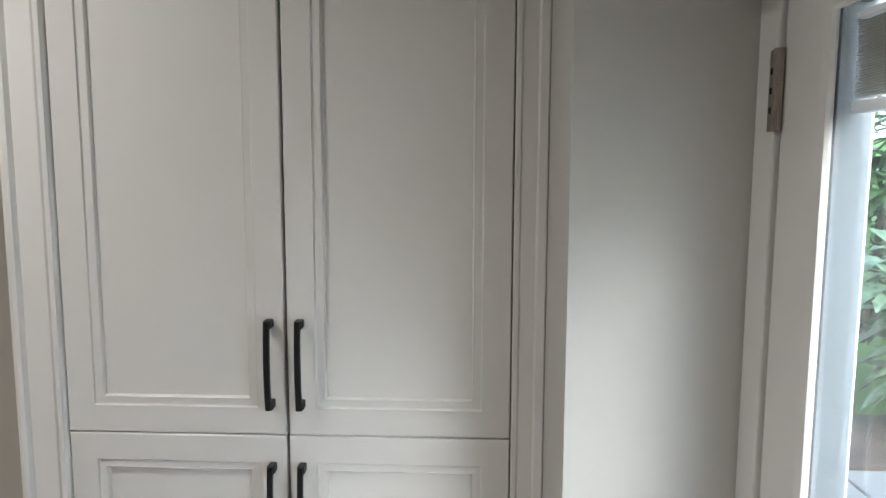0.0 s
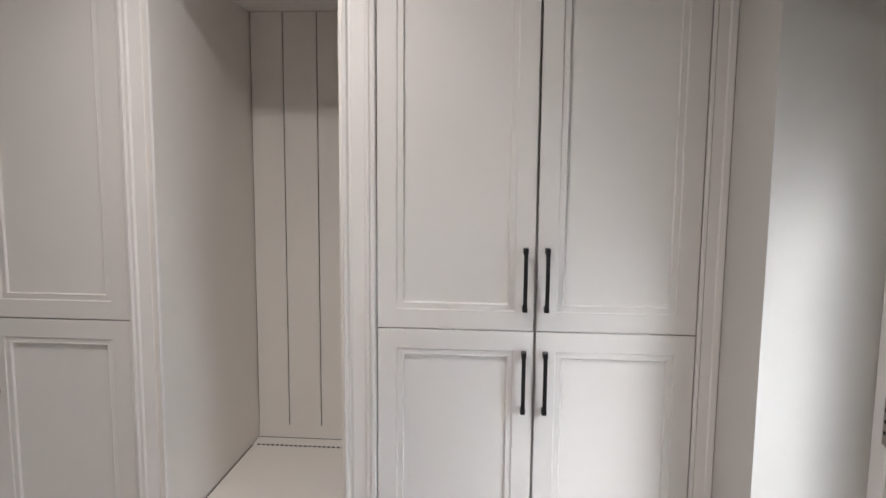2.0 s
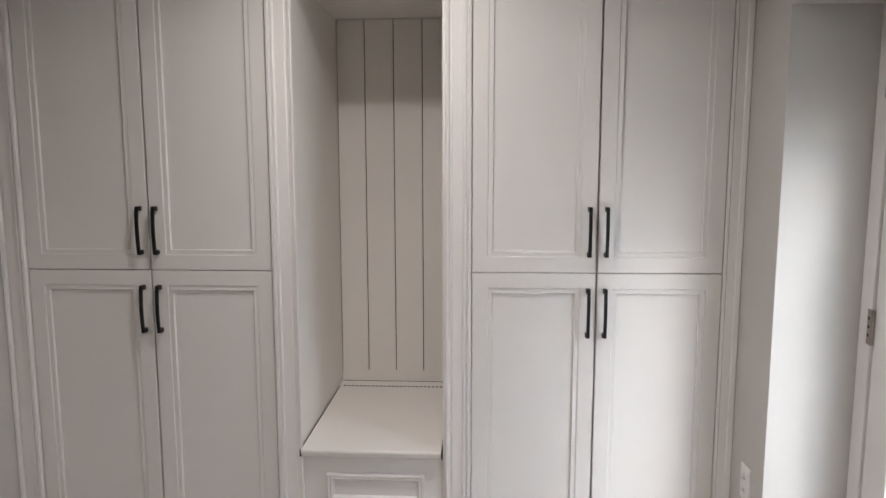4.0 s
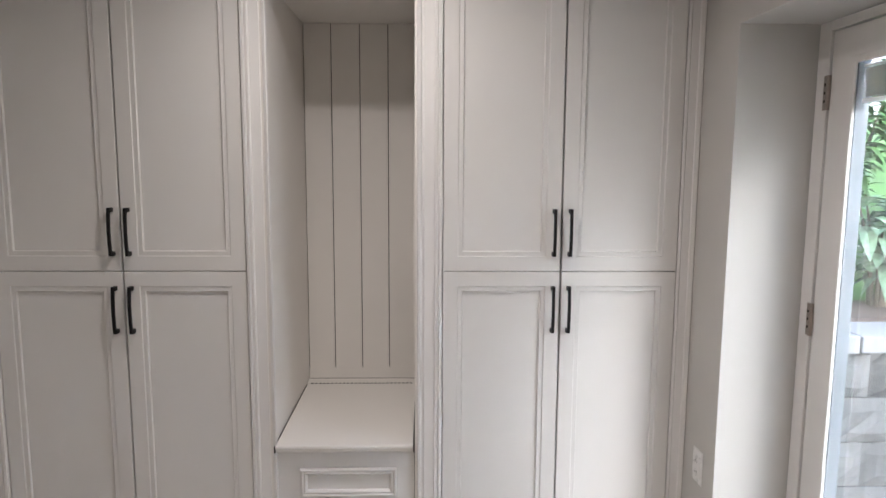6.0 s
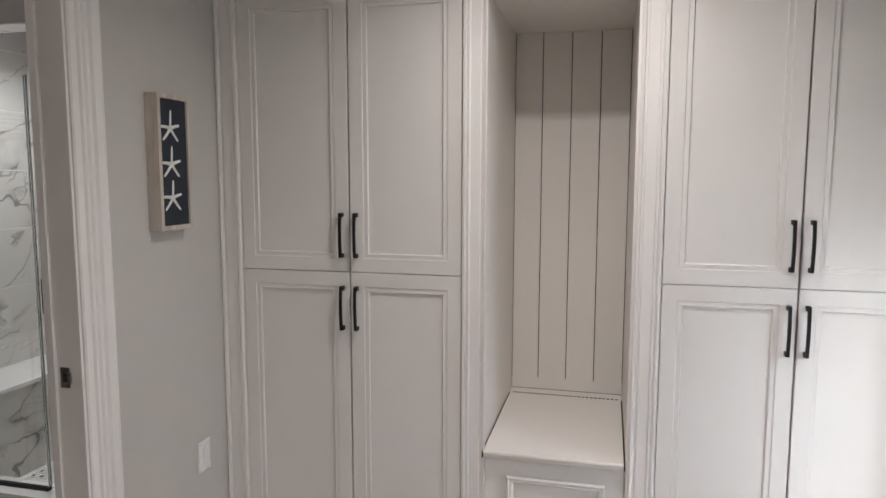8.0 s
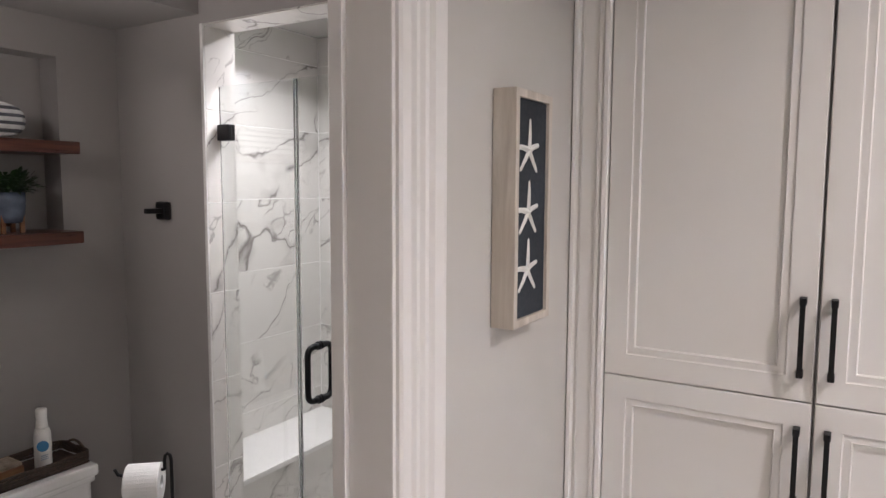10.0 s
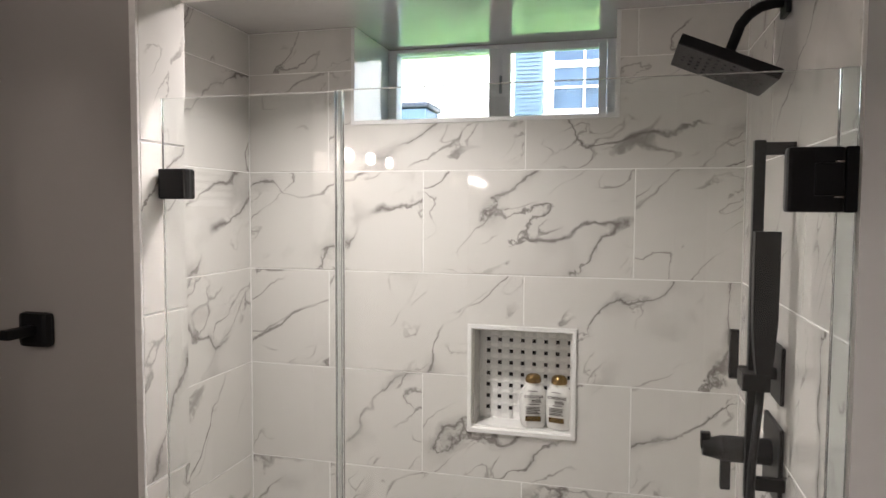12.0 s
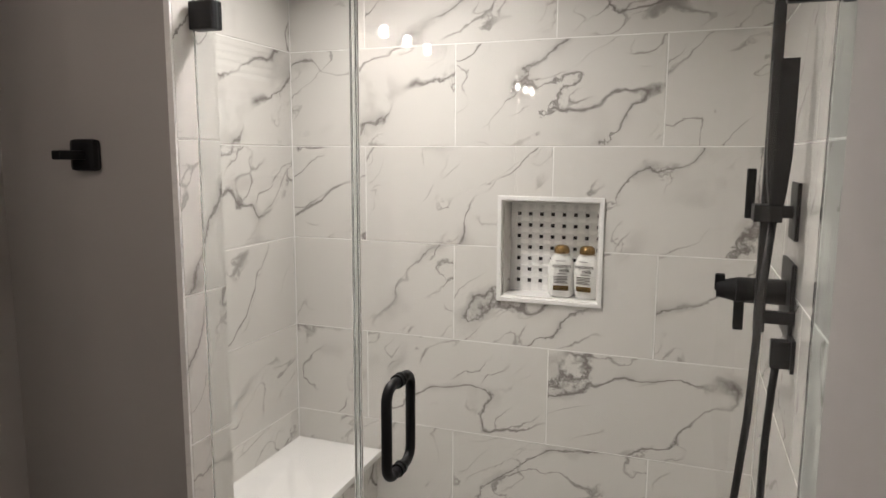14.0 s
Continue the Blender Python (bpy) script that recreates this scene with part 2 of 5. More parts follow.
def nested(w, h, loops, fill=True, back=None):
    """Stepped panel in the xz plane, centred: loops of (inset, y). Closed by a last face unless fill is off."""
    bm = bmesh.new()
    rows = []
    for inset, y in loops:
        a, b = w / 2 - inset, h / 2 - inset
        rows.append([bm.verts.new(v) for v in ((-a, y, -b), (a, y, -b), (a, y, b), (-a, y, b))])
    for r0, r1 in zip(rows, rows[1:]):
        for k in range(4):
            bm.faces.new((r0[k], r0[(k + 1) % 4], r1[(k + 1) % 4], r1[k]))
    if fill:
        bm.faces.new(rows[-1])
        bm.faces.new(rows[0])
    else:
        for k in range(4):
            bm.faces.new((rows[0][k], rows[0][(k + 1) % 4], rows[-1][(k + 1) % 4], rows[-1][k]))
    return bm


def extrude_profile(profile, z0, z1, flip=False):
    """An upright moulding: profile of (u, proud) pairs, front towards -y, back at y = 0."""
    bm = bmesh.new()
    pts = [(-u if flip else u, -d) for u, d in profile]
    pts = [(pts[0][0], 0.0)] + pts + [(pts[-1][0], 0.0)]
    lo = [bm.verts.new((u, d, z0)) for u, d in pts]
    hi = [bm.verts.new((u, d, z1)) for u, d in pts]
    k = len(pts)
    for i in range(k):
        bm.faces.new((lo[i], lo[(i + 1) % k], hi[(i + 1) % k], hi[i]))
    bm.faces.new(lo)
    bm.faces.new(hi)
    return bm


def wall_panel(name, axis, at, thick, u0, u1, z0, z1, holes, material, label):
    """A wall with thickness and real openings. axis: the way it faces ('x' or 'y'); holes of (u0, u1, z0, z1)."""
    us = sorted({u0, u1, *[v for h in holes for v in h[:2] if u0 < v < u1]})
    zs = sorted({z0, z1, *[v for h in holes for v in h[2:] if z0 < v < z1]})
    kept = {(i, j) for i in range(len(us) - 1) for j in range(len(zs) - 1)
            if not any(h[0] < (us[i] + us[i + 1]) / 2 < h[1] and h[2] < (zs[j] + zs[j + 1]) / 2 < h[3] for h in holes)}
    bm = bmesh.new()
    made = {}

    def v(i, j, k):
        key = (i, j, k)
        if key not in made:
            d = at + (thick if k else 0)
            made[key] = bm.verts.new((d, us[i], zs[j]) if axis == "x" else (us[i], d, zs[j]))
        return made[key]

    for i, j in kept:
        for k in (0, 1):
            bm.faces.new((v(i, j, k), v(i + 1, j, k), v(i + 1, j + 1, k), v(i, j + 1, k)))
        for (di, dj), a, b in (((-1, 0), (i, j), (i, j + 1)), ((1, 0), (i + 1, j), (i + 1, j + 1)), ((0, -1), (i, j), (i + 1, j)), ((0, 1), (i, j + 1), (i + 1, j + 1))):
            if (i + di, j + dj) not in kept:
                bm.faces.new((v(*a, 0), v(*b, 0), v(*b, 1), v(*a, 1)))
    return tagged(link_mesh(name, bm, material), label, "wall", kind="structure")


# ---- the shell ----
CEIL, WX0, WX1 = 2.45, -2.352, 0.135
DOOR_Y0, DOOR_Y1 = -0.057, 0.634
tagged(link_mesh("floor", box((-2.478, -3.0, -0.12), (0.50, 2.3, 0.0)), FLOORWOOD), "unseen mudroom floor, made pale to bounce light up", "floor", kind="structure")
tagged(link_mesh("floor_bathroom", box((-4.30, -1.6, -0.12), (-2.502, 1.42, 0.0)), FLOORTILE), "grey tiled bathroom floor", "floor", kind="structure")
tagged(link_mesh("ceiling", box((-2.50, -3.0, CEIL), (0.62, 2.3, CEIL + 0.2)), CEILING), "white painted mudroom ceiling", "ceiling", kind="structure")
tagged(link_mesh("ceiling_bathroom", box((-4.40, -1.6, 2.42), (-2.502, 1.50, CEIL + 0.2)), CEILING), "white painted bathroom ceiling", "ceiling", kind="structure")
wall_panel("wall_west", "x", WX0 - 0.128, 0.128, -3.0, 2.3, 0.0, CEIL, [(DOOR_Y0 - 0.06, DOOR_Y1 + 0.06, -1, 2.10)], WALL, "warm grey painted wall with the bathroom doorway")
wall_panel("wall_east", "x", WX1, 0.25, -3.0, 2.3, 0.0, CEIL, [(0.16, 1.115, -1, 1.955)], WALL, "warm grey painted wall with a deep door recess")
wall_panel("wall_south", "y", -3.15, 0.15, -2.50, 0.62, 0.0, CEIL, [], WALL, "warm grey painted wall")
wall_panel("wall_north", "y", 2.14, 0.16, WX0, WX1, 0.0, CEIL, [], WALL, "painted wall behind the built-in cabinets")
wall_panel("wall_bath_west", "x", -4.18, 0.10, -1.6, 1.50, 0.0, 2.42, [(0.52, 1.140, 1.43, 2.027)], BATHWALL, "taupe painted bathroom wall with a shallow shelf recess")
wall_panel("wall_bath_outer", "x", -4.40, 0.216, -1.6, 1.50, 0.0, 2.42, [], BATHWALL, "taupe painted back of the shelf recess")
wall_panel("wall_bath_south", "y", -1.75, 0.15, -4.40, -2.502, 0.0, 2.42, [], BATHWALL, "taupe painted bathroom wall")
wall_panel("wall_bath_north", "y", 1.36, 0.132, -4.08, -2.502, 0.0, 2.42, [(-3.624, -2.49, -1, 2.125)], BATHWALL, "taupe painted wall with the shower opening")
tagged(link_mesh("soffit", box((-4.08, -1.6, 2.155), (-3.632, 1.358, 2.419)), BATHWALL), "boxed-in taupe painted soffit", "soffit", kind="structure")
tagged(link_mesh("wall_bath_east", box((-2.508, -1.6, 0.0), (-2.482, DOOR_Y0 - 0.062, 2.42)), BATHWALL), "taupe painted skin of the bathroom wall", "wall", kind="structure")
tagged(link_mesh("wall_bath_east_b", box((-2.508, DOOR_Y1 + 0.062, 0.0), (-2.482, 1.356, 2.42)), BATHWALL), "taupe painted skin of the bathroom wall", "wall", kind="structure")
tagged(link_mesh("wall_bath_east_c", box((-2.508, DOOR_Y0 - 0.062, 2.102), (-2.482, DOOR_Y1 + 0.062, 2.42)), BATHWALL), "taupe painted skin of the bathroom wall", "wall", kind="structure")
wall_panel("wall_bath_partition", "y", 0.44, 0.14, -4.08, -3.72, 0.0, 2.15, [], BATHWALL, "taupe painted wall end between vanity and toilet")
wall_panel("wall_bath_vanity", "x", -3.86, 0.14, -1.6, 0.438, 0.0, 2.15, [], BATHWALL, "taupe painted wall behind the vanity")
tagged(link_mesh("baseboard", box((-4.078, 1.345, 0.0), (-3.66, 1.358, 0.135), 0.004), TRIM), "white painted baseboard", "baseboard", kind="structure")
tagged(link_mesh("baseboard_west", box((-4.078, 0.60, 0.0), (-4.065, 1.343, 0.135), 0.004), TRIM), "white painted baseboard", "baseboard", kind="structure")
tagged(link_mesh("baseboard_mudroom", box((WX0 + 0.002, 0.79, 0.0), (WX0 + 0.016, 1.335, 0.14), 0.004), TRIM), "white painted baseboard", "baseboard", kind="structure")

# bathroom door frame
CASING = [(0.0, 0.010), (0.006, 0.014), (0.030, 0.014), (0.034, 0.011), (0.040, 0.018), (0.050, 0.018), (0.054, 0.014), (0.062, 0.021), (0.074, 0.021), (0.079, 0.016), (0.088, 0.025), (0.112, 0.028), (0.125, 0.026), (0.130, 0.020)]
CASING = [(u * 0.86, d) for u, d in CASING]
for side, y, flip in (("a", DOOR_Y1 + 0.008, False), ("b", DOOR_Y0 - 0.008, True)):
    ob = link_mesh("door_casing", extrude_profile(CASING, 0.0, 2.06 + 0.13, flip), TRIM)
    ob.matrix_basis = Matrix.Translation((WX0, y, 0)) @ Matrix.Rotation(radians(90), 4, "Z")
    tagged(ob, "white fluted door casing beside the bathroom doorway", "door casing", kind="structure")
for y0, y1, sy in ((DOOR_Y1, DOOR_Y1 + 0.018, -1), (DOOR_Y0 - 0.018, DOOR_Y0, 1)):
    bm = box((WX0 - 0.106, y0, 0.0), (WX0 + 0.004, y1, 2.05), 0.0015)
    add_box(bm, (WX0 - 0.104, min(y0, y0 - 0.011) if sy < 0 else y1, 0.0), (WX0 - 0.078, y0 if sy < 0 else y1 + 0.011, 2.04), 0.002)
    tagged(link_mesh("door_jamb", bm, TRIM), "white painted door jamb with a stop", "door jamb", kind="structure")
tagged(link_mesh("door_head", box((WX0 - 0.106, DOOR_Y0, 2.03), (WX0 + 0.004, DOOR_Y1, 2.068), 0.0015), TRIM), "white painted door head", "door jamb", kind="structure")
tagged(link_mesh("door_casing_head", box((WX0 + 0.001, DOOR_Y0 - 0.007, 2.06), (WX0 + 0.024, DOOR_Y1 + 0.007, 2.19), 0.003), TRIM), "white door casing above the bathroom doorway", "door casing", kind="structure")
strike = thing("strike_plate", (WX0 - 0.052, DOOR_Y1 - 0.001, 0.945), "satin nickel strike plate on the white jamb", "strike plate")
bm = box((-0.016, -0.0016, -0.03), (0.016, 0.0, 0.03), 0.0005)
add_box(bm, (0.012, -0.006, -0.016), (0.022, 0.0, 0.016), 0.002)
part("plate", bm, NICKEL, strike)
part("latch_hole", box((-0.007, -0.0026, -0.013), (0.008, -0.0015, 0.013)), DARKGAP, strike, "dark latch hole")
for dz in (-0.023, 0.023):
    part("screw", box((-0.003, -0.0028, dz - 0.003), (0.003, -0.0014, dz + 0.003), 0.001), NICKEL, strike)

# ---- the built-in cabinets ----
CY = 1.365
STRIP = [(0.0, 0.012), (0.003, 0.022), (0.011, 0.024), (0.015, 0.014), (0.018, 0.020), (0.025, 0.020), (0.029, 0.012), (0.062, 0.012), (0.066, 0.004), (0.071, 0.004), (0.075, 0.018), (0.083, 0.020), (0.086, 0.012)]
PLAIN = [(0.0, 0.008), (0.002, 0.0105), (0.009, 0.0105), (0.012, 0.008), (0.038, 0.008), (0.042, 0.0105), (0.055, 0.0115), (0.0575, 0.010)]
for x, flip in ((-2.262, True), (-1.409, False), (-0.741, True), (0.0765, False)):
    prof = PLAIN if x > 0 else [(u * (0.089 if x < -2 else 0.086) / 0.086, 0.008 + 0.75 * (d - 0.008)) for u, d in STRIP]
    ob = link_mesh("cabinet_casing", extrude_profile(prof, 0.0, CEIL - 0.002, flip), TRIM)
    ob.location = (x, CY + 0.008, 0)
    tagged(ob, "white painted beaded casing between the built-in cabinets", "trim", "cabinet casings", "structure")

LOOPS = [(0.0, 0.021), (0.0, 0.0016), (0.0016, 0.0), (0.0500, 0.0), (0.0510, 0.0032), (0.0530, 0.0040), (0.0648, 0.0030), (0.0660, 0.0024), (0.0672, 0.0036), (0.0690, 0.0105)]


def handle_mesh():
    """A slim bow pull 0.163 long on two square feet, standing off towards -y."""
    bm = bmesh.new()
    for s in (-1, 1):
        add_box(bm, (-0.0065, -0.023, s * 0.074 - 0.0075), (0.0065, 0.0, s * 0.074 + 0.0075), 0.0015)
    pts = 13
    rows = []
    for i in range(pts):
        u = -1 + 2 * i / (pts - 1)
        y = -0.0225 - 0.006 * (1 - u * u)
        z = u * 0.081
        rows.append([bm.verts.new(v) for v in ((-0.005, y - 0.004, z), (0.005, y - 0.004, z), (0.005, y + 0.004, z), (-0.005, y + 0.004, z))])
    for r0, r1 in zip(rows, rows[1:]):
        for k in range(4):
            bm.faces.new((r0[k], r0[(k + 1) % 4], r1[(k + 1) % 4], r1[k]))
    bm.faces.new(rows[0])
    bm.faces.new(rows[-1])
    return bm


def tall_cabinet(x0, xm, x1, label):
    cab = thing("tall_cabinet", (xm, CY, 0), label, "cabinet", "built-in tall cabinets")
    bm = bmesh.new()
    depth = 0.74
    a, b = x0 - xm + 0.002, x1 - xm - 0.002
    add_box(bm, (a, 0.026, 0.0), (a + 0.018, depth, CEIL - 0.004))
    add_box(bm, (b - 0.018, 0.026, 0.0), (b, depth, CEIL - 0.004))
    add_box(bm, (a + 0.019, depth - 0.01, 0.0), (b - 0.019, depth, CEIL - 0.004))
    for z in (0.10, 1.158, 2.155):
        add_box(bm, (a + 0.019, 0.026, z), (b - 0.019, depth - 0.012, z + 0.018))
    add_box(bm, (-0.012, 0.03, 0.12), (0.012, 0.05, 2.15))
    part("body", bm, CABINET, cab)
    part("toe_kick", box((a, 0.05, 0.0), (b, 0.06, 0.098)), CABINET, cab)
    part("fascia", box((a, 0.0, 2.176), (b, 0.024, CEIL - 0.004), 0.001), CABINET, cab)
    for side, lo, hi in ((-1, x0 - xm, -0.0016), (1, 0.0016, x1 - xm)):
        for z0, z1, hz in ((0.105, 1.1655, 1.035), (1.1687, 2.172, 1.303)):
            w, h = hi - lo - 0.003, z1 - z0
            door = part("door", nested(w, h, LOOPS), CABINET, cab)
            door.location = ((lo + hi) / 2, 0, (z0 + z1) / 2)
            pull = part("handle", handle_mesh(), BLACK, door, "matt black bow pull")
            pull.location = (side * 0.0275 - (lo + hi) / 2, 0, hz - (z0 + z1) / 2)
    return cab


tall_cabinet(-2.261, -1.828, -1.410, "off-white painted tall cabinet with panelled doors beside the bench")
tall_cabinet(-0.740, -0.330, 0.0755, "off-white painted tall cabinet with panelled doors beside the entrance door")

# bench nook
NX0, NX1, NB, NT, SEAT = -1.331, -0.836, 2.10, 2.137, 0.548
tagged(link_mesh("wall_nook_west", box((NX0 - 0.02, CY + 0.0, 0.0), (NX0, 2.138, CEIL)), NOOKPAINT), "off-white painted side of the bench nook", "wall", kind="structure")
tagged(link_mesh("wall_nook_east", box((NX1, CY + 0.0, 0.0), (NX1 + 0.02, 2.138, CEIL)), NOOKPAINT), "off-white painted side of the bench nook", "wall", kind="structure")
tagged(link_mesh("ceiling_nook", box((NX0, CY + 0.004, NT), (NX1, 2.138, CEIL)), NOOKPAINT), "off-white painted top of the bench nook", "ceiling", kind="structure")
nook = tagged(link_mesh("wall_nook_back", box((NX0, NB + 0.012, 0.50), (NX1, 2.138, NT)), DARKGAP), "off-white vertical board panelling behind the bench", "wall", kind="structure")
cuts = [NX0 + 0.001, -1.210, -1.0855, -0.962, NX1 - 0.001]
for a, b in zip(cuts, cuts[1:]):
    part("board", box((a + 0.0018, NB, 0.585), (b - 0.0018, NB + 0.011, NT - 0.001), 0.0012), NOOKPAINT, nook)
part("base_rail", box((NX0 + 0.001, NB - 0.0008, SEAT + 0.001), (NX1 - 0.001, NB + 0.011, 0.598)), NOOKPAINT, nook)

bench = thing("storage_bench", (0, 0, 0), "off-white built-in bench with a hinged lid", "bench")
bm = box((NX0 + 0.002, CY + 0.012, 0.0), (NX1 - 0.002, CY + 0.034, SEAT - 0.03))
part("front_panel", bm, CABINET, bench)
bm = bmesh.new()
ogee = [(1.344, SEAT - 0.004), (1.347, SEAT), (2.022, SEAT), (2.022, SEAT - 0.028), (1.356, SEAT - 0.028), (1.351, SEAT - 0.022), (1.351, SEAT - 0.017), (1.347, SEAT - 0.015), (1.344, SEAT - 0.011)]
ends = [[bm.verts.new((x, y, z)) for y, z in ogee] for x in (NX0 + 0.006, NX1 - 0.006)]
for i in range(len(ogee)):
    bm.faces.new((ends[0][i], ends[0][(i + 1) % len(ogee)], ends[1][(i + 1) % len(ogee)], ends[1][i]))
bm.faces.new(ends[0])
bm.faces.new(ends[1])
part("lid", bm, NOOKPAINT, bench)
part("back_strip", box((NX0 + 0.001, 2.026, SEAT - 0.028), (NX1 - 0.001, NB - 0.003, SEAT), 0.001), NOOKPAINT, bench)
# solid dark filling and strips paint the shade inside and beside the lid
part("inside", box((NX0 + 0.001, CY + 0.036, 0.02), (NX1 - 0.001, NB - 0.004, SEAT - 0.032)), DARKGAP, bench, "dark filling painting the shade under the lid")
for xa in (NX0 + 0.0006, NX1 - 0.0056):
    part("side_gap_shade", box((xa, 1.347, SEAT - 0.026), (xa + 0.005, 2.022, SEAT - 0.003)), DARKGAP, bench, "dark strip painting the shade in the gap beside the lid")
hinge = part("piano_hinge", tube([(NX0 + 0.012, 2.024, SEAT - 0.0015), (NX1 - 0.012, 2.024, SEAT - 0.0015)], 0.0022, 8), NOOKPAINT, bench)
# dark dashes paint the shade between the hinge knuckles
for i in range(26):
    x = NX0 + 0.02 + i * 0.0178
    part("hinge_gap_shade", box((x, 2.0195, SEAT - 0.002), (x + 0.0105, 2.0285, SEAT + 0.0016)), DARKGAP, hinge)
frame_moulding = part("applied_moulding", nested(0.343, 0.106, [(0.0, 0.0), (0.0, -0.008), (0.003, -0.014), (0.008, -0.014), (0.013, -0.009), (0.017, -0.012), (0.021, -0.009), (0.026, -0.002), (0.026, 0.0)], fill=False), CABINET, bench)
frame_moulding.location = (-1.0735, CY + 0.012, 0.399)

# ---- picture, switch, outlet ----
pic = thing("framed_picture", Matrix.Translation((WX0 + 0.002, 1.037, 1.559)) @ Matrix.Rotation(radians(90), 4, "Z"), "whitewashed wooden frame with three white starfish on navy", "picture")
PW, PH = 0.168, 0.440
part("frame", nested(PW, PH, [(0.0, 0.0), (0.0, -0.046), (0.001, -0.047), (0.014, -0.047), (0.015, -0.046), (0.015, -0.006), (0.015, 0.0)], fill=False), PALEWOOD, pic, "whitewashed wood frame")
part("canvas", box((-PW / 2 + 0.0152, -0.040, -PH / 2 + 0.0152), (PW / 2 - 0.0152, -0.030, PH / 2 - 0.0152)), NAVY, pic, "navy blue backing")


def starfish(parent, x, z):
    bm = bmesh.new()
    mid = bm.verts.new((0, -0.0045, 0))
    rim, arms = [], 5
    for k in range(arms):
        ang = radians(90 + 72 * k + (-4, 6, -5, 4, 3)[k])
        d, s = Vector((math.cos(ang), 0, math.sin(ang))), Vector((-math.sin(ang), 0, math.cos(ang)))
        size = (0.060, 0.049, 0.057, 0.057, 0.049)[k]
        bend = (0.0, 0.006, -0.004, 0.004, -0.006)[k]
        left = [bm.verts.new(d * (size * u) + s * (0.0065 * (1 - u * 0.35) + bend * u * u)) for u in (0.12, 0.5, 0.93)]
        tip = bm.verts.new(d * size + s * bend)
        right = [bm.verts.new(d * (size * u) - s * (0.0065 * (1 - u * 0.35) - bend * u * u)) for u in (0.93, 0.5, 0.12)]
        ridge = bm.verts.new(d * (size * 0.5) + s * bend * 0.25 + Vector((0, -0.004, 0)))
        ring = right[::-1] + [tip] + left[::-1]
        for a, b in zip(ring, ring[1:]):
            bm.faces.new((ridge, a, b))
        bm.faces.new((ridge, mid, ring[0]))
        bm.faces.new((ridge, ring[-1], mid))
        rim.append((ring[0], ring[-1]))
    for k in range(arms):
        bm.faces.new((mid, rim[k][1], rim[(k + 1) % arms][0]))
    ob = part("starfish", bm, SHELLWHITE, parent, "white painted starfish")
    ob.location = (x, -0.0415, z)


for z in (0.111, -0.005, -0.115):
    starfish(pic, -0.015, z)


def wall_plate(name, m, label, rocker):
    ob = thing(name, m, label, name.replace("_", " "))
    part("plate", nested(0.072, 0.116, [(0.0, 0.0), (0.0, -0.003), (0.004, -0.006)]), PLASTIC, ob)
    part("insert", nested(0.034, 0.068, [(0.0, -0.004), (0.0, -0.007), (0.001, -0.0078)]), PLASTIC, ob)
    if rocker:
        part("rocker", nested(0.029, 0.031, [(0.0, -0.006), (0.0, -0.0095), (0.0015, -0.0105)]), PLASTIC, ob).location = (0, 0, 0.0165)
        part("rocker", nested(0.029, 0.031, [(0.0, -0.006), (0.0, -0.008), (0.0015, -0.0088)]), PLASTIC, ob).location = (0, 0, -0.0165)
    else:
        for dz in (0.019, -0.019):
            for dx in (-0.006, 0.006):
                part("slot", box((dx - 0.001, -0.0084, dz - 0.004), (dx + 0.001, -0.0076, dz + 0.004)), DARKGAP, ob, "dark socket slot")
    return ob


wall_plate("light_switch", Matrix.Translation((WX0 + 0.001, 1.200, 0.484)) @ Matrix.Rotation(radians(90), 4, "Z"), "white rocker switch plate on the grey wall", True)
wall_plate("power_outlet", Matrix.Translation((WX1 - 0.001, 1.235, 0.515)) @ Matrix.Rotation(radians(-90), 4, "Z"), "white outlet plate on the grey wall", False)

# ---- entrance door with glass ----
EX = 0.382
tagged(link_mesh("door_1_frame", box((EX - 0.006, 1.055, 0.0), (EX + 0.12, 1.113, 1.953), 0.003), TRIM), "white painted frame of the entrance door", "door frame", kind="structure")
tagged(link_mesh("door_1_frame_south", box((EX - 0.006, 0.162, 0.0), (EX + 0.12, 0.205, 1.953), 0.003), TRIM), "white painted frame of the entrance door", "door frame", kind="structure")
tagged(link_mesh("door_1_frame_head", box((EX - 0.006, 0.207, 1.925), (EX + 0.12, 1.053, 1.953), 0.003), TRIM), "white painted frame of the entrance door", "door frame", kind="structure")
edoor = thing("entrance_door", Matrix.Translation((EX, 0.629, 0.0)) @ Matrix.Rotation(radians(-90), 4, "Z"), "closed white entrance door with a full glass pane", "door")
DW, DH, LW, LZ0, LZ1 = 0.838, 1.908, 0.625, 0.25, 1.826
bm = bmesh.new()
for lo, hi in (((-DW / 2, 0, 0.012), (-LW / 2, 0.044, DH + 0.012)), ((LW / 2, 0, 0.012), (DW / 2, 0.044, DH + 0.012)), ((-LW / 2, 0, 0.012), (LW / 2, 0.044, LZ0)), ((-LW / 2, 0, LZ1), (LW / 2, 0.044, DH + 0.012))):
    add_box(bm, lo, hi)
part("slab", bm, TRIM, edoor)
lite = part("glass_frame", nested(LW + 0.024, LZ1 - LZ0 + 0.024, [(0.0, 0.003), (0.0, -0.002), (0.004, -0.005), (0.018, -0.004), (0.021, 0.0), (0.021, 0.003)], fill=False), TRIM, edoor)
lite.location = (0, -0.001, (LZ0 + LZ1) / 2)
for y in (0.0028, 0.034):
    pane = part("pane", box((-LW / 2 + 0.001, y, LZ0 + 0.001), (LW / 2 - 0.001, y + 0.003, LZ1 - 0.001)), PANE, edoor)
    pane.visible_shadow = False
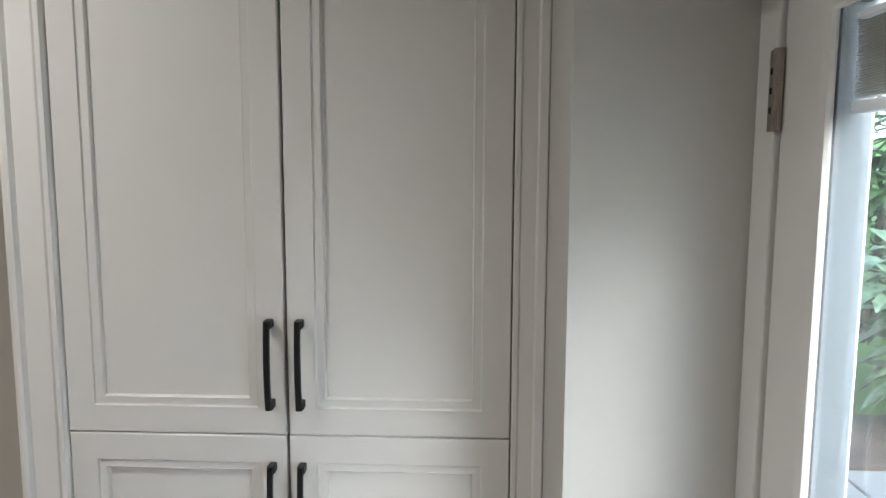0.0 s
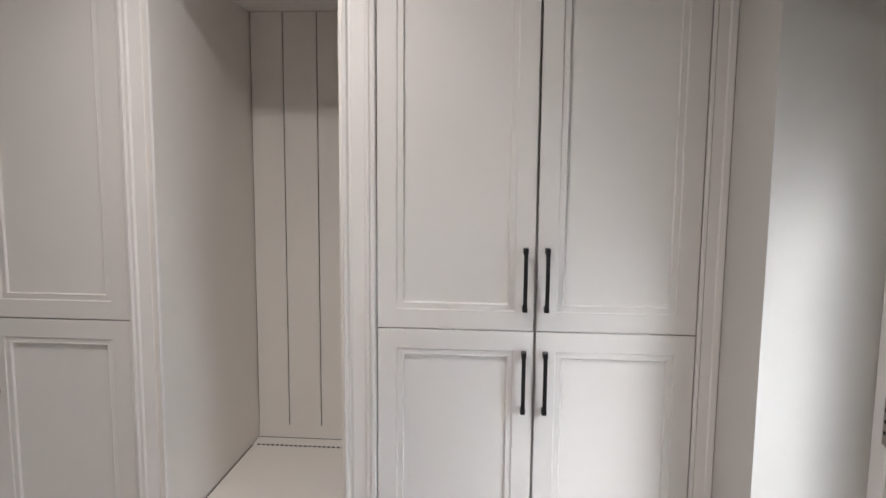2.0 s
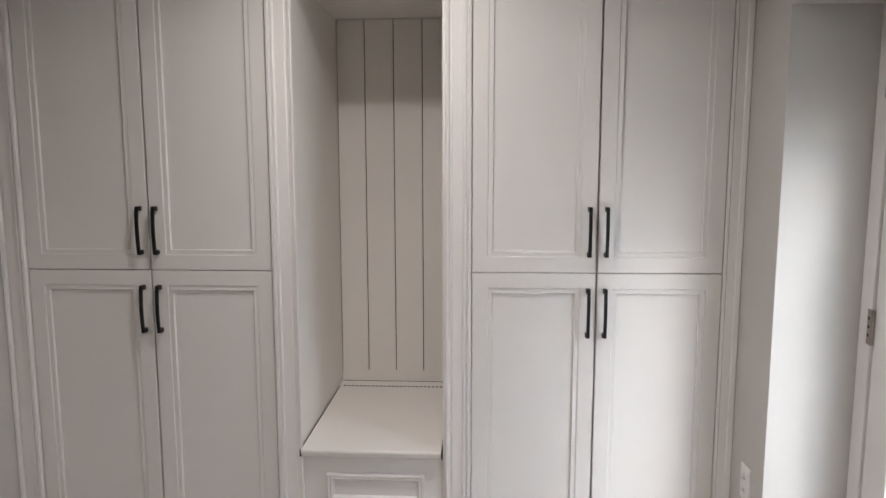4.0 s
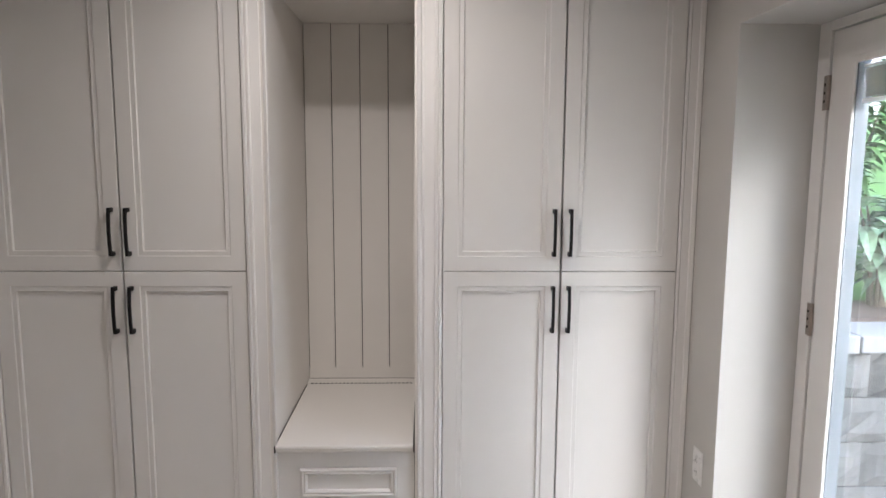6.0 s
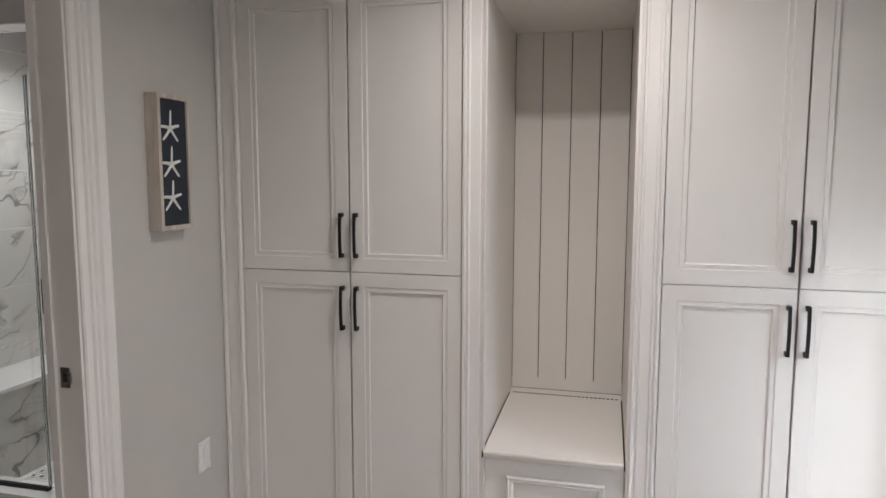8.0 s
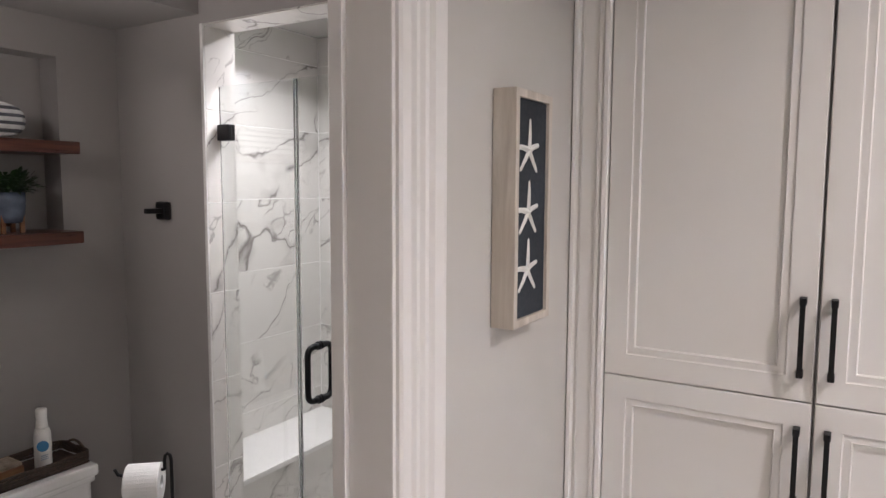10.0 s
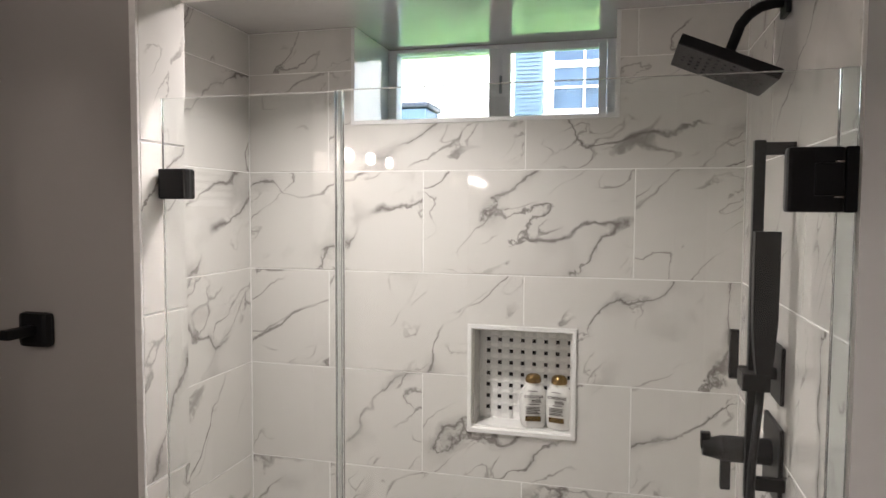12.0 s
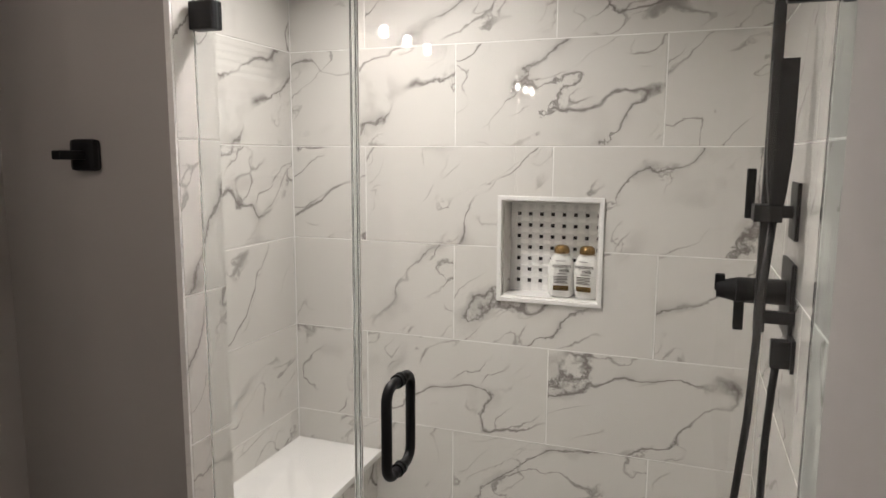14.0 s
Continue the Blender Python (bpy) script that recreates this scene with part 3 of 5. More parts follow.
for sx in (-1, 1):
    part("spacer", box((sx * (LW / 2 - 0.006) - 0.0045, 0.0062, LZ0 + 0.002), (sx * (LW / 2 - 0.006) + 0.0045, 0.0435, LZ1 - 0.002)), CLADDING, edoor, "blue-grey spacer between the panes")
blind = part("raised_blind", box((-LW / 2 + 0.02, 0.015, LZ1 - 0.022), (LW / 2 - 0.02, 0.031, LZ1 - 0.016)), VINYL, edoor, "raised white mini blind between the panes")
for i in range(30):
    z = LZ1 - 0.026 - i * 0.0026
    part("slat", box((-LW / 2 + 0.022, 0.0155 + 0.0008 * (i % 3), z - 0.0008), (LW / 2 - 0.022, 0.0295 + 0.0008 * (i % 2), z)), NICKEL, blind)
part("bottom_rail", box((-LW / 2 + 0.02, 0.015, LZ1 - 0.118), (LW / 2 - 0.02, 0.031, LZ1 - 0.106), 0.002), VINYL, blind)
for z in (1.748, 1.070, 0.30):
    hg = part("hinge", tube([(-DW / 2 - 0.0016, -0.006, z - 0.05), (-DW / 2 - 0.0016, -0.006, z + 0.05)], 0.0065, 12), NICKEL, edoor, "satin nickel butt hinge")
    part("leaf", box((-DW / 2 - 0.022, -0.0085, z - 0.05), (-DW / 2 + 0.006, -0.0065, z + 0.05), 0.0005), NICKEL, hg)
    for k in (-0.024, 0.0, 0.024):
        part("screw", box((-DW / 2 - 0.017, -0.0098, z + k - 0.004), (-DW / 2 - 0.010, -0.0084, z + k + 0.004), 0.0008), DARKGAP, hg)
# outer frame beyond the glass
oframe = thing("outer_door_frame", Matrix.Translation((0.43, 0.629, 0.0)) @ Matrix.Rotation(radians(-90), 4, "Z"), "pale blue-grey ribbed outer door frame with dark gaskets", "door frame")
for s in (-1, 1):
    part("jamb", box((s * 0.455 - 0.035, 0.0, 0.0), (s * 0.455 + 0.035, 0.066, 2.0), 0.003), CLADDING, oframe)
    for y, d in ((0.006, 0.003), (0.014, 0.005), (0.022, 0.003), (0.029, 0.004)):
        part("rib", box((s * 0.4195 - d, y, 0.0), (s * 0.4195 + d, y + 0.0035, 1.964), 0.001), CLADDING, oframe)
    part("gasket", box((s * 0.4165 - 0.005, 0.036, 0.0), (s * 0.4165 + 0.0035, 0.044, 1.964)), DARKGAP, oframe, "dark rubber gasket")
part("head", box((-0.419, 0.0, 1.965), (0.419, 0.066, 2.0), 0.003), CLADDING, oframe)
part("threshold", box((-0.419, 0.0, -0.03), (0.419, 0.066, 0.01), 0.003), NICKEL, oframe)

# ---- the shower ----
SX0, SX1, SY0, SY1, STOP, SFLOOR = -3.96, -2.492, 1.495, 2.305, 2.285, 0.06
ROWS_Z = [0.016, 0.322, 0.628, 0.933, 1.238, 1.543, 1.849, 2.156, 2.462]
WIN = (-3.601, -2.830, 2.003, STOP + 0.2)
WINY = 2.615
NICHE = (-3.229, -2.936, 1.085, 1.383)
tagged(link_mesh("shower_floor_base", box((SX0, 1.36, -0.12), (SX1, SY1, SFLOOR - 0.004)), GROUT), "grout bed under the shower mosaic", "floor", kind="structure")
tagged(link_mesh("ceiling_shower", box((SX0 - 0.1, SY0 - 0.001, STOP), (SX1 + 0.001, 2.76, 2.62)), SHOWERTOP), "glossy pale shower ceiling", "ceiling", kind="structure")
back = wall_panel("wall_shower_back", "y", SY1 + 0.0016, 0.42, SX0 - 0.1, SX1 + 0.13, -0.1, STOP, [(WIN[0], WIN[1], WIN[2], 3), (NICHE[0], NICHE[1], NICHE[2], NICHE[3])], GROUT, "shower wall of large polished marble-look tiles")
left = tagged(link_mesh("wall_shower_west", box((SX0 - 0.12, SY0 - 0.001, -0.1), (SX0 - 0.0016, SY1 + 0.0015, STOP)), GROUT), "shower wall of large polished marble-look tiles", "wall", kind="structure")
right = tagged(link_mesh("wall_shower_east", box((SX1 + 0.0016, 1.425, -0.1), (SX1 + 0.010, SY1 + 0.0015, STOP)), GROUT), "shower wall of large polished marble-look tiles", "wall", kind="structure")
jamb = tagged(link_mesh("wall_shower_jamb", box((-3.6255, 1.362, 0.0), (-3.6171, 1.490, 2.124)), GROUT), "tiled end of the wall beside the glass", "wall", kind="structure")


def tile_piece(u0, u1, z0, z1, holes, thick=0.0018, chamfer=0.0008):
    """One tile in the xz plane facing -y, about its own middle, with its cut-outs."""
    bm = bmesh.new()
    cu, cz = (u0 + u1) / 2, (z0 + z1) / 2
    cut = [h for h in holes if h[0] < u1 and h[1] > u0 and h[2] < z1 and h[3] > z0]
    if not cut:
        a, b, c = (u1 - u0) / 2, (z1 - z0) / 2, chamfer
        rows = []
        for i, y in ((0, thick), (0, c), (c, 0.0)):
            rows.append([bm.verts.new(v) for v in ((-a + i, y, -b + i), (a - i, y, -b + i), (a - i, y, b - i), (-a + i, y, b - i))])
        for r0, r1 in zip(rows, rows[1:]):
            for k in range(4):
                bm.faces.new((r0[k], r0[(k + 1) % 4], r1[(k + 1) % 4], r1[k]))
        bm.faces.new(rows[-1])
        return bm, cu, cz
    us = sorted({u0, u1, *[v for h in cut for v in h[:2] if u0 < v < u1]})
    zs = sorted({z0, z1, *[v for h in cut for v in h[2:] if z0 < v < z1]})
    kept = {(i, j) for i in range(len(us) - 1) for j in range(len(zs) - 1)
            if not any(h[0] <= (us[i] + us[i + 1]) / 2 <= h[1] and h[2] <= (zs[j] + zs[j + 1]) / 2 <= h[3] for h in cut)}
    if not kept:
        bm.free()
        return None, cu, cz
    made = {}

    def v(i, j, k):
        if (i, j, k) not in made:
            made[i, j, k] = bm.verts.new((us[i] - cu, thick if k else 0.0, zs[j] - cz))
        return made[i, j, k]

    for i, j in kept:
        bm.faces.new((v(i, j, 0), v(i + 1, j, 0), v(i + 1, j + 1, 0), v(i, j + 1, 0)))
        for (di, dj), a, b in (((-1, 0), (i, j), (i, j + 1)), ((1, 0), (i + 1, j), (i + 1, j + 1)), ((0, -1), (i, j), (i + 1, j)), ((0, 1), (i, j + 1), (i + 1, j + 1))):
            if (i + di, j + dj) not in kept:
                bm.faces.new((v(*a, 0), v(*b, 0), v(*b, 1), v(*a, 1)))
    return bm, cu, cz


def lay_tiles(owner, place, u0, u1, zmin, zmax, phase, holes=(), length=0.61, gap=0.0019, stagger=0.5):
    """Courses of tiles with half offsets; place(u, z) gives the pose of a tile's middle."""
    for r, (z0, z1) in enumerate(zip(ROWS_Z, ROWS_Z[1:])):
        z0, z1 = max(z0, zmin), min(z1, zmax)
        if z1 - z0 < 0.01:
            continue
        start = phase + (stagger * length if r % 2 else 0.0)
        u = start - math.ceil((start - u0) / length) * length
        while u < u1 - 0.004:
            a, b = max(u, u0), min(u + length, u1)
            u += length
            if b - a < 0.006:
                continue
            bm, cu, cz = tile_piece(a + gap, b - gap, z0 + gap, z1 - gap, holes)
            if bm is None:
                continue
            ob = part("tile", bm, MARBLE, owner)
            ob.matrix_basis = place(cu, cz)


FRAME_HOLE = (-3.243, -2.922, 1.071, 1.397)
lay_tiles(back, lambda u, z: Matrix.Translation((u, SY1, z)), SX0, SX1, 0.0, STOP - 0.001, -2.772 - 0.305, [(WIN[0] - 0.012, WIN[1] + 0.012, WIN[2] - 0.014, 3), FRAME_HOLE])
lay_tiles(left, lambda u, z: Matrix.Translation((SX0, u, z)) @ Matrix.Rotation(radians(90), 4, "Z"), SY0, SY1 - 0.001, 0.0, STOP - 0.001, 2.305 - 0.61, stagger=0.0)
lay_tiles(right, lambda u, z: Matrix.Translation((SX1, u, z)) @ Matrix.Rotation(radians(-90), 4, "Z"), 1.425, SY1 - 0.001, 0.0, STOP - 0.001, 2.305 - 0.305)
lay_tiles(jamb, lambda u, z: Matrix.Translation((-3.6155, u, z)) @ Matrix.Rotation(radians(90), 4, "Z"), 1.362, 1.494, 0.14, 2.123, 1.2, stagger=0.0)

# metal-edge trims at the tile ends
tagged(link_mesh("tile_edge_trim", box((-3.628, 1.356, 0.12), (-3.6145, 1.3615, 2.124), 0.001), PLASTIC), "white edge trim along the tiled wall end", "trim", kind="structure")
tagged(link_mesh("tile_edge_trim_east", box((SX1 - 0.002, 1.418, 0.12), (SX1 + 0.01, 1.4245, 2.124), 0.001), PLASTIC), "white edge trim along the tiled wall end", "trim", kind="structure")
tagged(link_mesh("opening_head", box((-3.62, 1.362, 2.119), (SX1, 1.490, 2.1245)), MARBLE), "marble-look underside of the shower opening", "trim", kind="structure")

# curb
curb = thing("shower_curb", (0, 0, 0), "white quartz topped shower curb", "curb")
part("core", box((-3.622, 1.362, 0.0), (SX1 - 0.001, 1.485, 0.113)), MARBLE, curb)
part("top", box((-3.6125, 1.352, 0.114), (SX1 - 0.003, 1.495, 0.134), 0.003), QUARTZ, curb)

# shower bench
sb = thing("shower_bench", (0, 0, 0), "tiled shower bench with a white quartz top", "bench")
part("body", box((SX0 + 0.001, SY0 + 0.002, SFLOOR), (-3.655, SY1 - 0.001, 0.500)), MARBLE, sb)
part("top", box((SX0 + 0.001, SY0 + 0.002, 0.501), (-3.635, SY1 - 0.001, 0.523), 0.003), QUARTZ, sb)

# niche
niche = thing("shower_niche", (0, SY1, 0), "recessed shower niche with a white frame and basketweave mosaic", "niche")
fr = nested(FRAME_HOLE[1] - FRAME_HOLE[0] - 0.002, FRAME_HOLE[3] - FRAME_HOLE[2] - 0.002, [(0.0, 0.0012), (0.0, -0.005), (0.0015, -0.0065), (0.012, -0.0065), (0.0135, -0.005), (0.0135, 0.0012)], fill=False)
part("frame", fr, QUARTZ, niche).location = ((FRAME_HOLE[0] + FRAME_HOLE[1]) / 2, 0, (FRAME_HOLE[2] + FRAME_HOLE[3]) / 2)
ND = 0.094
part("shelf", box((NICHE[0], 0.009, NICHE[2]), (NICHE[1], ND, NICHE[2] + 0.006)), QUARTZ, niche)
part("lining", box((NICHE[0], 0.009, NICHE[2] + 0.006), (NICHE[0] + 0.006, ND, NICHE[3])), MARBLE, niche)
part("lining", box((NICHE[1] - 0.006, 0.009, NICHE[2] + 0.006), (NICHE[1], ND, NICHE[3])), MARBLE, niche)
part("lining", box((NICHE[0] + 0.006, 0.009, NICHE[3] - 0.006), (NICHE[1] - 0.006, ND, NICHE[3])), MARBLE, niche)
part("backing", box((NICHE[0], ND, NICHE[2]), (NICHE[1], ND + 0.006, NICHE[3])), GROUT, niche)
PITCH = 0.0352
dot_first = None
brick_first = [None, None]


def shared_part(first, name, bm_make, material, owner, place):
    if first is None:
        ob = part(name, bm_make(), material, owner)
    else:
        ob = new(name, first.data)
        ob.parent = owner
    ob.matrix_basis = Matrix.Translation(place)
    return ob


cols, rowsn = 9, 9
for i in range(cols + 1):
    for j in range(rowsn + 1):
        x, z = NICHE[0] + 0.033 + i * PITCH - PITCH, NICHE[2] + 0.040 + j * PITCH - PITCH
        if NICHE[0] + 0.012 < x < NICHE[1] - 0.012 and NICHE[2] + 0.016 < z < NICHE[3] - 0.012:
            dot_first = shared_part(dot_first, "mosaic_dot", lambda: box((-0.0054, -0.003, -0.0054), (0.0054, 0.0, 0.0054)), DOT, niche, (x, ND, z)) if dot_first is None else (shared_part(dot_first, "mosaic_dot", None, DOT, niche, (x, ND, z)) and dot_first)
        for k, (dx, dz, w, h) in enumerate(((PITCH / 2, 0.0, PITCH - 0.0118, 0.0225), (0.0, PITCH / 2, 0.0225, PITCH - 0.0118))):
            w, h = (PITCH - 0.0120, 0.0228) if k == 0 else (0.0112, PITCH - 0.0120)
            bx, bz = x + dx, z + dz
            if NICHE[0] + 0.006 + w / 2 < bx < NICHE[1] - 0.006 - w / 2 and NICHE[2] + 0.008 + h / 2 < bz < NICHE[3] - 0.006 - h / 2:
                if brick_first[k] is None:
                    brick_first[k] = shared_part(None, "mosaic_tile", lambda: box((-w / 2, -0.0028, -h / 2), (w / 2, 0.0, h / 2)), MOSAIC, niche, (bx, ND, bz))
                else:
                    shared_part(brick_first[k], "mosaic_tile", None, MOSAIC, niche, (bx, ND, bz))

# mosaic floor of the shower, too many pieces to count
bm = bmesh.new()
P2 = 0.05
nx, ny = int((SX1 - SX0 - 0.32) / P2), int((SY1 - SY0 - 0.02) / P2)
for i in range(nx):
    for j in range(ny):
        x, y = -3.63 + 0.02 + i * P2, SY0 + 0.02 + j * P2
        v = add_box(bm, (x + 0.008, y - 0.019, SFLOOR - 0.004), (x + P2 - 0.008, y + 0.019, SFLOOR))
        add_box(bm, (x - 0.0065, y + 0.0085, SFLOOR - 0.004), (x + 0.0065, y + P2 - 0.0085, SFLOOR))
tagged(link_mesh("mosaic_floor", bm, MOSAIC), "white basketweave mosaic shower floor", "mosaic", kind="stuff")
bm = bmesh.new()
for i in range(nx):
    for j in range(ny):
        x, y = -3.63 + 0.02 + i * P2, SY0 + 0.02 + j * P2
        add_box(bm, (x - 0.0075, y - 0.0075, SFLOOR - 0.004), (x + 0.0075, y + 0.0075, SFLOOR + 0.0004))
tagged(link_mesh("mosaic_floor_dots", bm, DOT), "black dots of the shower mosaic", "mosaic", kind="stuff")

# glass enclosure
GY = 1.415
panel = thing("glass_panel", (0, 0, 0), "fixed clear glass shower panel held by black clips", "glass panel")
g = part("pane", box((-3.612, GY, 0.14), (-3.276, GY + 0.010, 1.929), 0.001), GLASS, panel)
g.visible_shadow = False
part("bottom_channel", box((-3.612, GY - 0.008, 0.134), (-3.276, GY + 0.018, 0.150), 0.001), BLACK, panel, "black channel on the curb")
for z in (1.776,):
    clip = part("clip", box((-3.6125, GY - 0.012, z - 0.027), (-3.556, GY + 0.022, z + 0.027), 0.004), BLACK, panel, "square black glass clip")
part("seal", box((-3.2755, GY - 0.003, 0.16), (-3.2635, GY + 0.013, 1.930), 0.002), SEAL, panel, "clear vertical door seal")

gdoor = thing("glass_door", (0, 0, 0), "closed clear glass shower door with black fittings", "shower door")
g = part("pane", box((-3.262, GY, 0.150), (-2.520, GY + 0.010, 1.931), 0.001), GLASS, gdoor)
g.visible_shadow = False
part("seal", box((-2.5185, GY, 0.16), (SX1 - 0.003, GY + 0.009, 1.932), 0.001), SEAL, gdoor, "clear seal beside the wall")
for z in (1.777, 0.42):
    h = part("hinge", box((-2.586, GY - 0.010, z - 0.046), (-2.512, GY + 0.020, z + 0.046), 0.006), BLACK, gdoor, "black wall-mounted glass hinge")
    part("wall_plate", box((-2.511, GY - 0.006, z - 0.046), (SX1 - 0.0025, GY + 0.030, z + 0.046), 0.002), BLACK, h)
    part("knuckle", box((-2.552, GY - 0.013, z - 0.023), (-2.514, GY + 0.023, z + 0.023), 0.003), BLACK, h)
    for k in (-1, 1):
        part("pin", tube([(-2.520, GY - 0.010, z + k * 0.0235), (-2.520, GY - 0.010, z + k * 0.0255)], 0.006, 12), NICKEL, h)
grip = []
for i in range(9):
    a = radians(90 * i / 8)
    grip.append((0, -0.026 - 0.026 * math.sin(a), 0.060 + 0.026 * math.cos(a) - 0.0))
for sy in (1, -1):
    y0 = GY if sy > 0 else GY + 0.010
    pts = [(-3.185, y0, 0.086 + 1.018)]
    pts = [(-3.185, y0 + sy * p[1] * 1.0, 1.018 + p[2]) for p in [(0, 0.0, 0.086), *grip]]
    low = [(p[0], p[1], 2 * 1.018 - p[2]) for p in pts[::-1]]
    hd = part("pull_handle", tube(pts + low, 0.0098, 16), BLACK, gdoor, "black D-shaped pull handle", True)
    for z in (1.104, 0.932):
        part("washer", tube([(-3.185, y0 - sy * 0.0005, z), (-3.185, y0 - sy * 0.007, z)], 0.0135, 16), BLACK, hd)

# shower fittings
head = thing("rain_shower", (0, 0, 0), "square black rain shower head on a bent arm", "shower head")
HC = Matrix.Translation((-2.613, 1.870, 2.030)) @ Matrix.Rotation(radians(23), 4, "Y")
bm = bmesh.new()
add_box(bm, (-0.1, -0.1, -0.011), (0.1, 0.1, 0.011), 0.003, HC)
plate = part("plate", bm, BLACK, head)
bm = bmesh.new()
for i in range(11):
    for j in range(11):
        x, y = -0.08 + i * 0.016, -0.08 + j * 0.016
        r = math.hypot(x, y)
        if 0.018 < r < 0.085 and (i + j) % 2 == 0:
            add_box(bm, (x - 0.0028, y - 0.0028, -0.0135), (x + 0.0028, y + 0.0028, -0.0105), 0.0, HC)
part("nozzles", bm, surface("rubber_nozzle", (0.05, 0.05, 0.052), 0.6, bump=0), plate, "dark grey rubber nozzles")
bm = bmesh.new()
add_box(bm, (-0.032, -0.032, 0.011), (0.032, 0.032, 0.020), 0.004, HC)
add_tube(bm, [HC @ Vector((0, 0, 0.018)), HC @ Vector((0, 0, 0.034))], 0.016, 16)
part("ball_joint", bm, BLACK, head)
part("arm", tube([HC @ Vector((0, 0, 0.03)), (-2.582, 1.870, 2.112), (-2.566, 1.870, 2.132), (-2.545, 1.870, 2.146), (-2.520, 1.870, 2.152), (SX1 - 0.002, 1.870, 2.153)], 0.0105, 16), BLACK, head, "", True)
part("flange", box((SX1 - 0.011, 1.842, 2.125), (SX1 - 0.001, 1.898, 2.181), 0.002), BLACK, head)

BX, BY = -2.556, 1.775
rail = thing("hand_shower", (0, 0, 0), "black hand shower on a square slide rail", "hand shower")
part("rail", box((BX - 0.010, BY - 0.010, 1.17), (BX + 0.010, BY + 0.010, 1.868), 0.0015), BLACK, rail)
for z in (1.852, 1.200):
    part("bracket", box((BX + 0.010, BY - 0.009, z - 0.012), (SX1 - 0.001, BY + 0.009, z + 0.012), 0.0015), BLACK, rail)
bm = bmesh.new()
rows = []
for z, a, b, y in ((1.695, 0.0225, 0.013, 0), (1.60, 0.0225, 0.013, 0), (1.52, 0.0215, 0.0135, 0), (1.46, 0.017, 0.013, 0), (1.425, 0.013, 0.012, 0)):
    rows.append([bm.verts.new((BX + 0.012 + dx * a, BY - 0.031 + dy * b, z)) for dx, dy in ((-1, -1), (1, -1), (1, 1), (-1, 1))])
for r0, r1 in zip(rows, rows[1:]):
    for k in range(4):
        bm.faces.new((r0[k], r0[(k + 1) % 4], r1[(k + 1) % 4], r1[k]))
bm.faces.new(rows[0])
bm.faces.new(rows[-1])
part("handset", bm, BLACK, rail)
part("holder", box((BX - 0.026, BY - 0.048, 1.392), (BX + 0.024, BY + 0.014, 1.425), 0.003), BLACK, rail)
part("hose", tube([(BX + 0.010, BY - 0.031, 1.40), (BX - 0.002, BY - 0.035, 1.25), (BX - 0.012, BY - 0.04, 1.0), (BX - 0.03, BY - 0.045, 0.8), (BX - 0.035, BY - 0.045, 0.62), (BX - 0.022, BY - 0.045, 0.5), (BX + 0.0, BY - 0.04, 0.47), (BX + 0.016, BY - 0.035, 0.52), (BX + 0.020, BY - 0.03, 0.7), (BX + 0.024, BY - 0.025, 0.95), (BX + 0.030, BY - 0.02, 1.06), (BX + 0.034, BY - 0.02, 1.11)], 0.0075, 12), BLACK, rail, "black shower hose", True)
outlet = part("wall_outlet", box((BX + 0.022, BY - 0.034, 1.105), (SX1 - 0.001, BY - 0.006, 1.160), 0.003), BLACK, rail)
part("outlet_plate", box((SX1 - 0.008, BY - 0.045, 1.10), (SX1 - 0.001, BY + 0.005, 1.165), 0.001), BLACK, rail)

div = thing("diverter_valve", (0, 0, 0), "black shower diverter with a lever handle", "valve")
DY = 1.84
part("plate", box((SX1 - 0.009, DY - 0.045, 1.350), (SX1 - 0.001, DY + 0.045, 1.465), 0.002), BLACK, div)
part("stem", tube([(SX1 - 0.005, DY, 1.405), (SX1 - 0.075, DY, 1.405)], 0.013, 16), BLACK, div)
part("lever", box((SX1 - 0.098, DY - 0.007, 1.390), (SX1 - 0.080, DY + 0.007, 1.492), 0.003), BLACK, div)
part("cap", tube([(SX1 - 0.070, DY, 1.405), (SX1 - 0.090, DY, 1.402)], [0.014, 0.012], 14), BLACK, div)

val = thing("shower_valve", (0, 0, 0), "black round shower valve on a square plate", "valve")
VY = 1.86
part("plate", box((SX1 - 0.010, VY - 0.075, 1.150), (SX1 - 0.001, VY + 0.075, 1.305), 0.003), BLACK, val)
part("cylinder", tube([(SX1 - 0.006, VY, 1.236), (SX1 - 0.104, VY, 1.236)], 0.027, 24), BLACK, val)
part("knob", tube([(SX1 - 0.105, VY, 1.236), (SX1 - 0.120, VY, 1.236), (SX1 - 0.142, VY, 1.236)], [0.026, 0.022, 0.018], 20), BLACK, val)
part("grip", box((SX1 - 0.146, VY - 0.009, 1.232), (SX1 - 0.126, VY + 0.009, 1.268), 0.003), BLACK, val)
part("lever", box((SX1 - 0.106, VY - 0.009, 1.150), (SX1 - 0.086, VY + 0.009, 1.214), 0.003), BLACK, val)

# bottles
LABEL_WHITE = surface("bottle_white", (0.80, 0.79, 0.76), 0.25, vary=0.01, bump=0)
GOLD = surface("gold_cap", (0.30, 0.19, 0.07), 0.28, 0.8, vary=0.12, scale=30, bump=0)
INK = surface("dark_ink", (0.05, 0.04, 0.035), 0.6, vary=0.05, bump=0)


def text_mesh(words, size, depth=0.0003):
    cu = bpy.data.curves.new("letters", "FONT")
    cu.offset = 0.00025
    cu.body, cu.size, cu.extrude, cu.align_x, cu.resolution_u = words, size, depth, "CENTER", 2
    tmp = new("letters", cu)
    bpy.context.view_layer.update()
    me = bpy.data.meshes.new_from_object(tmp)
    bpy.data.objects.remove(tmp)
    return me


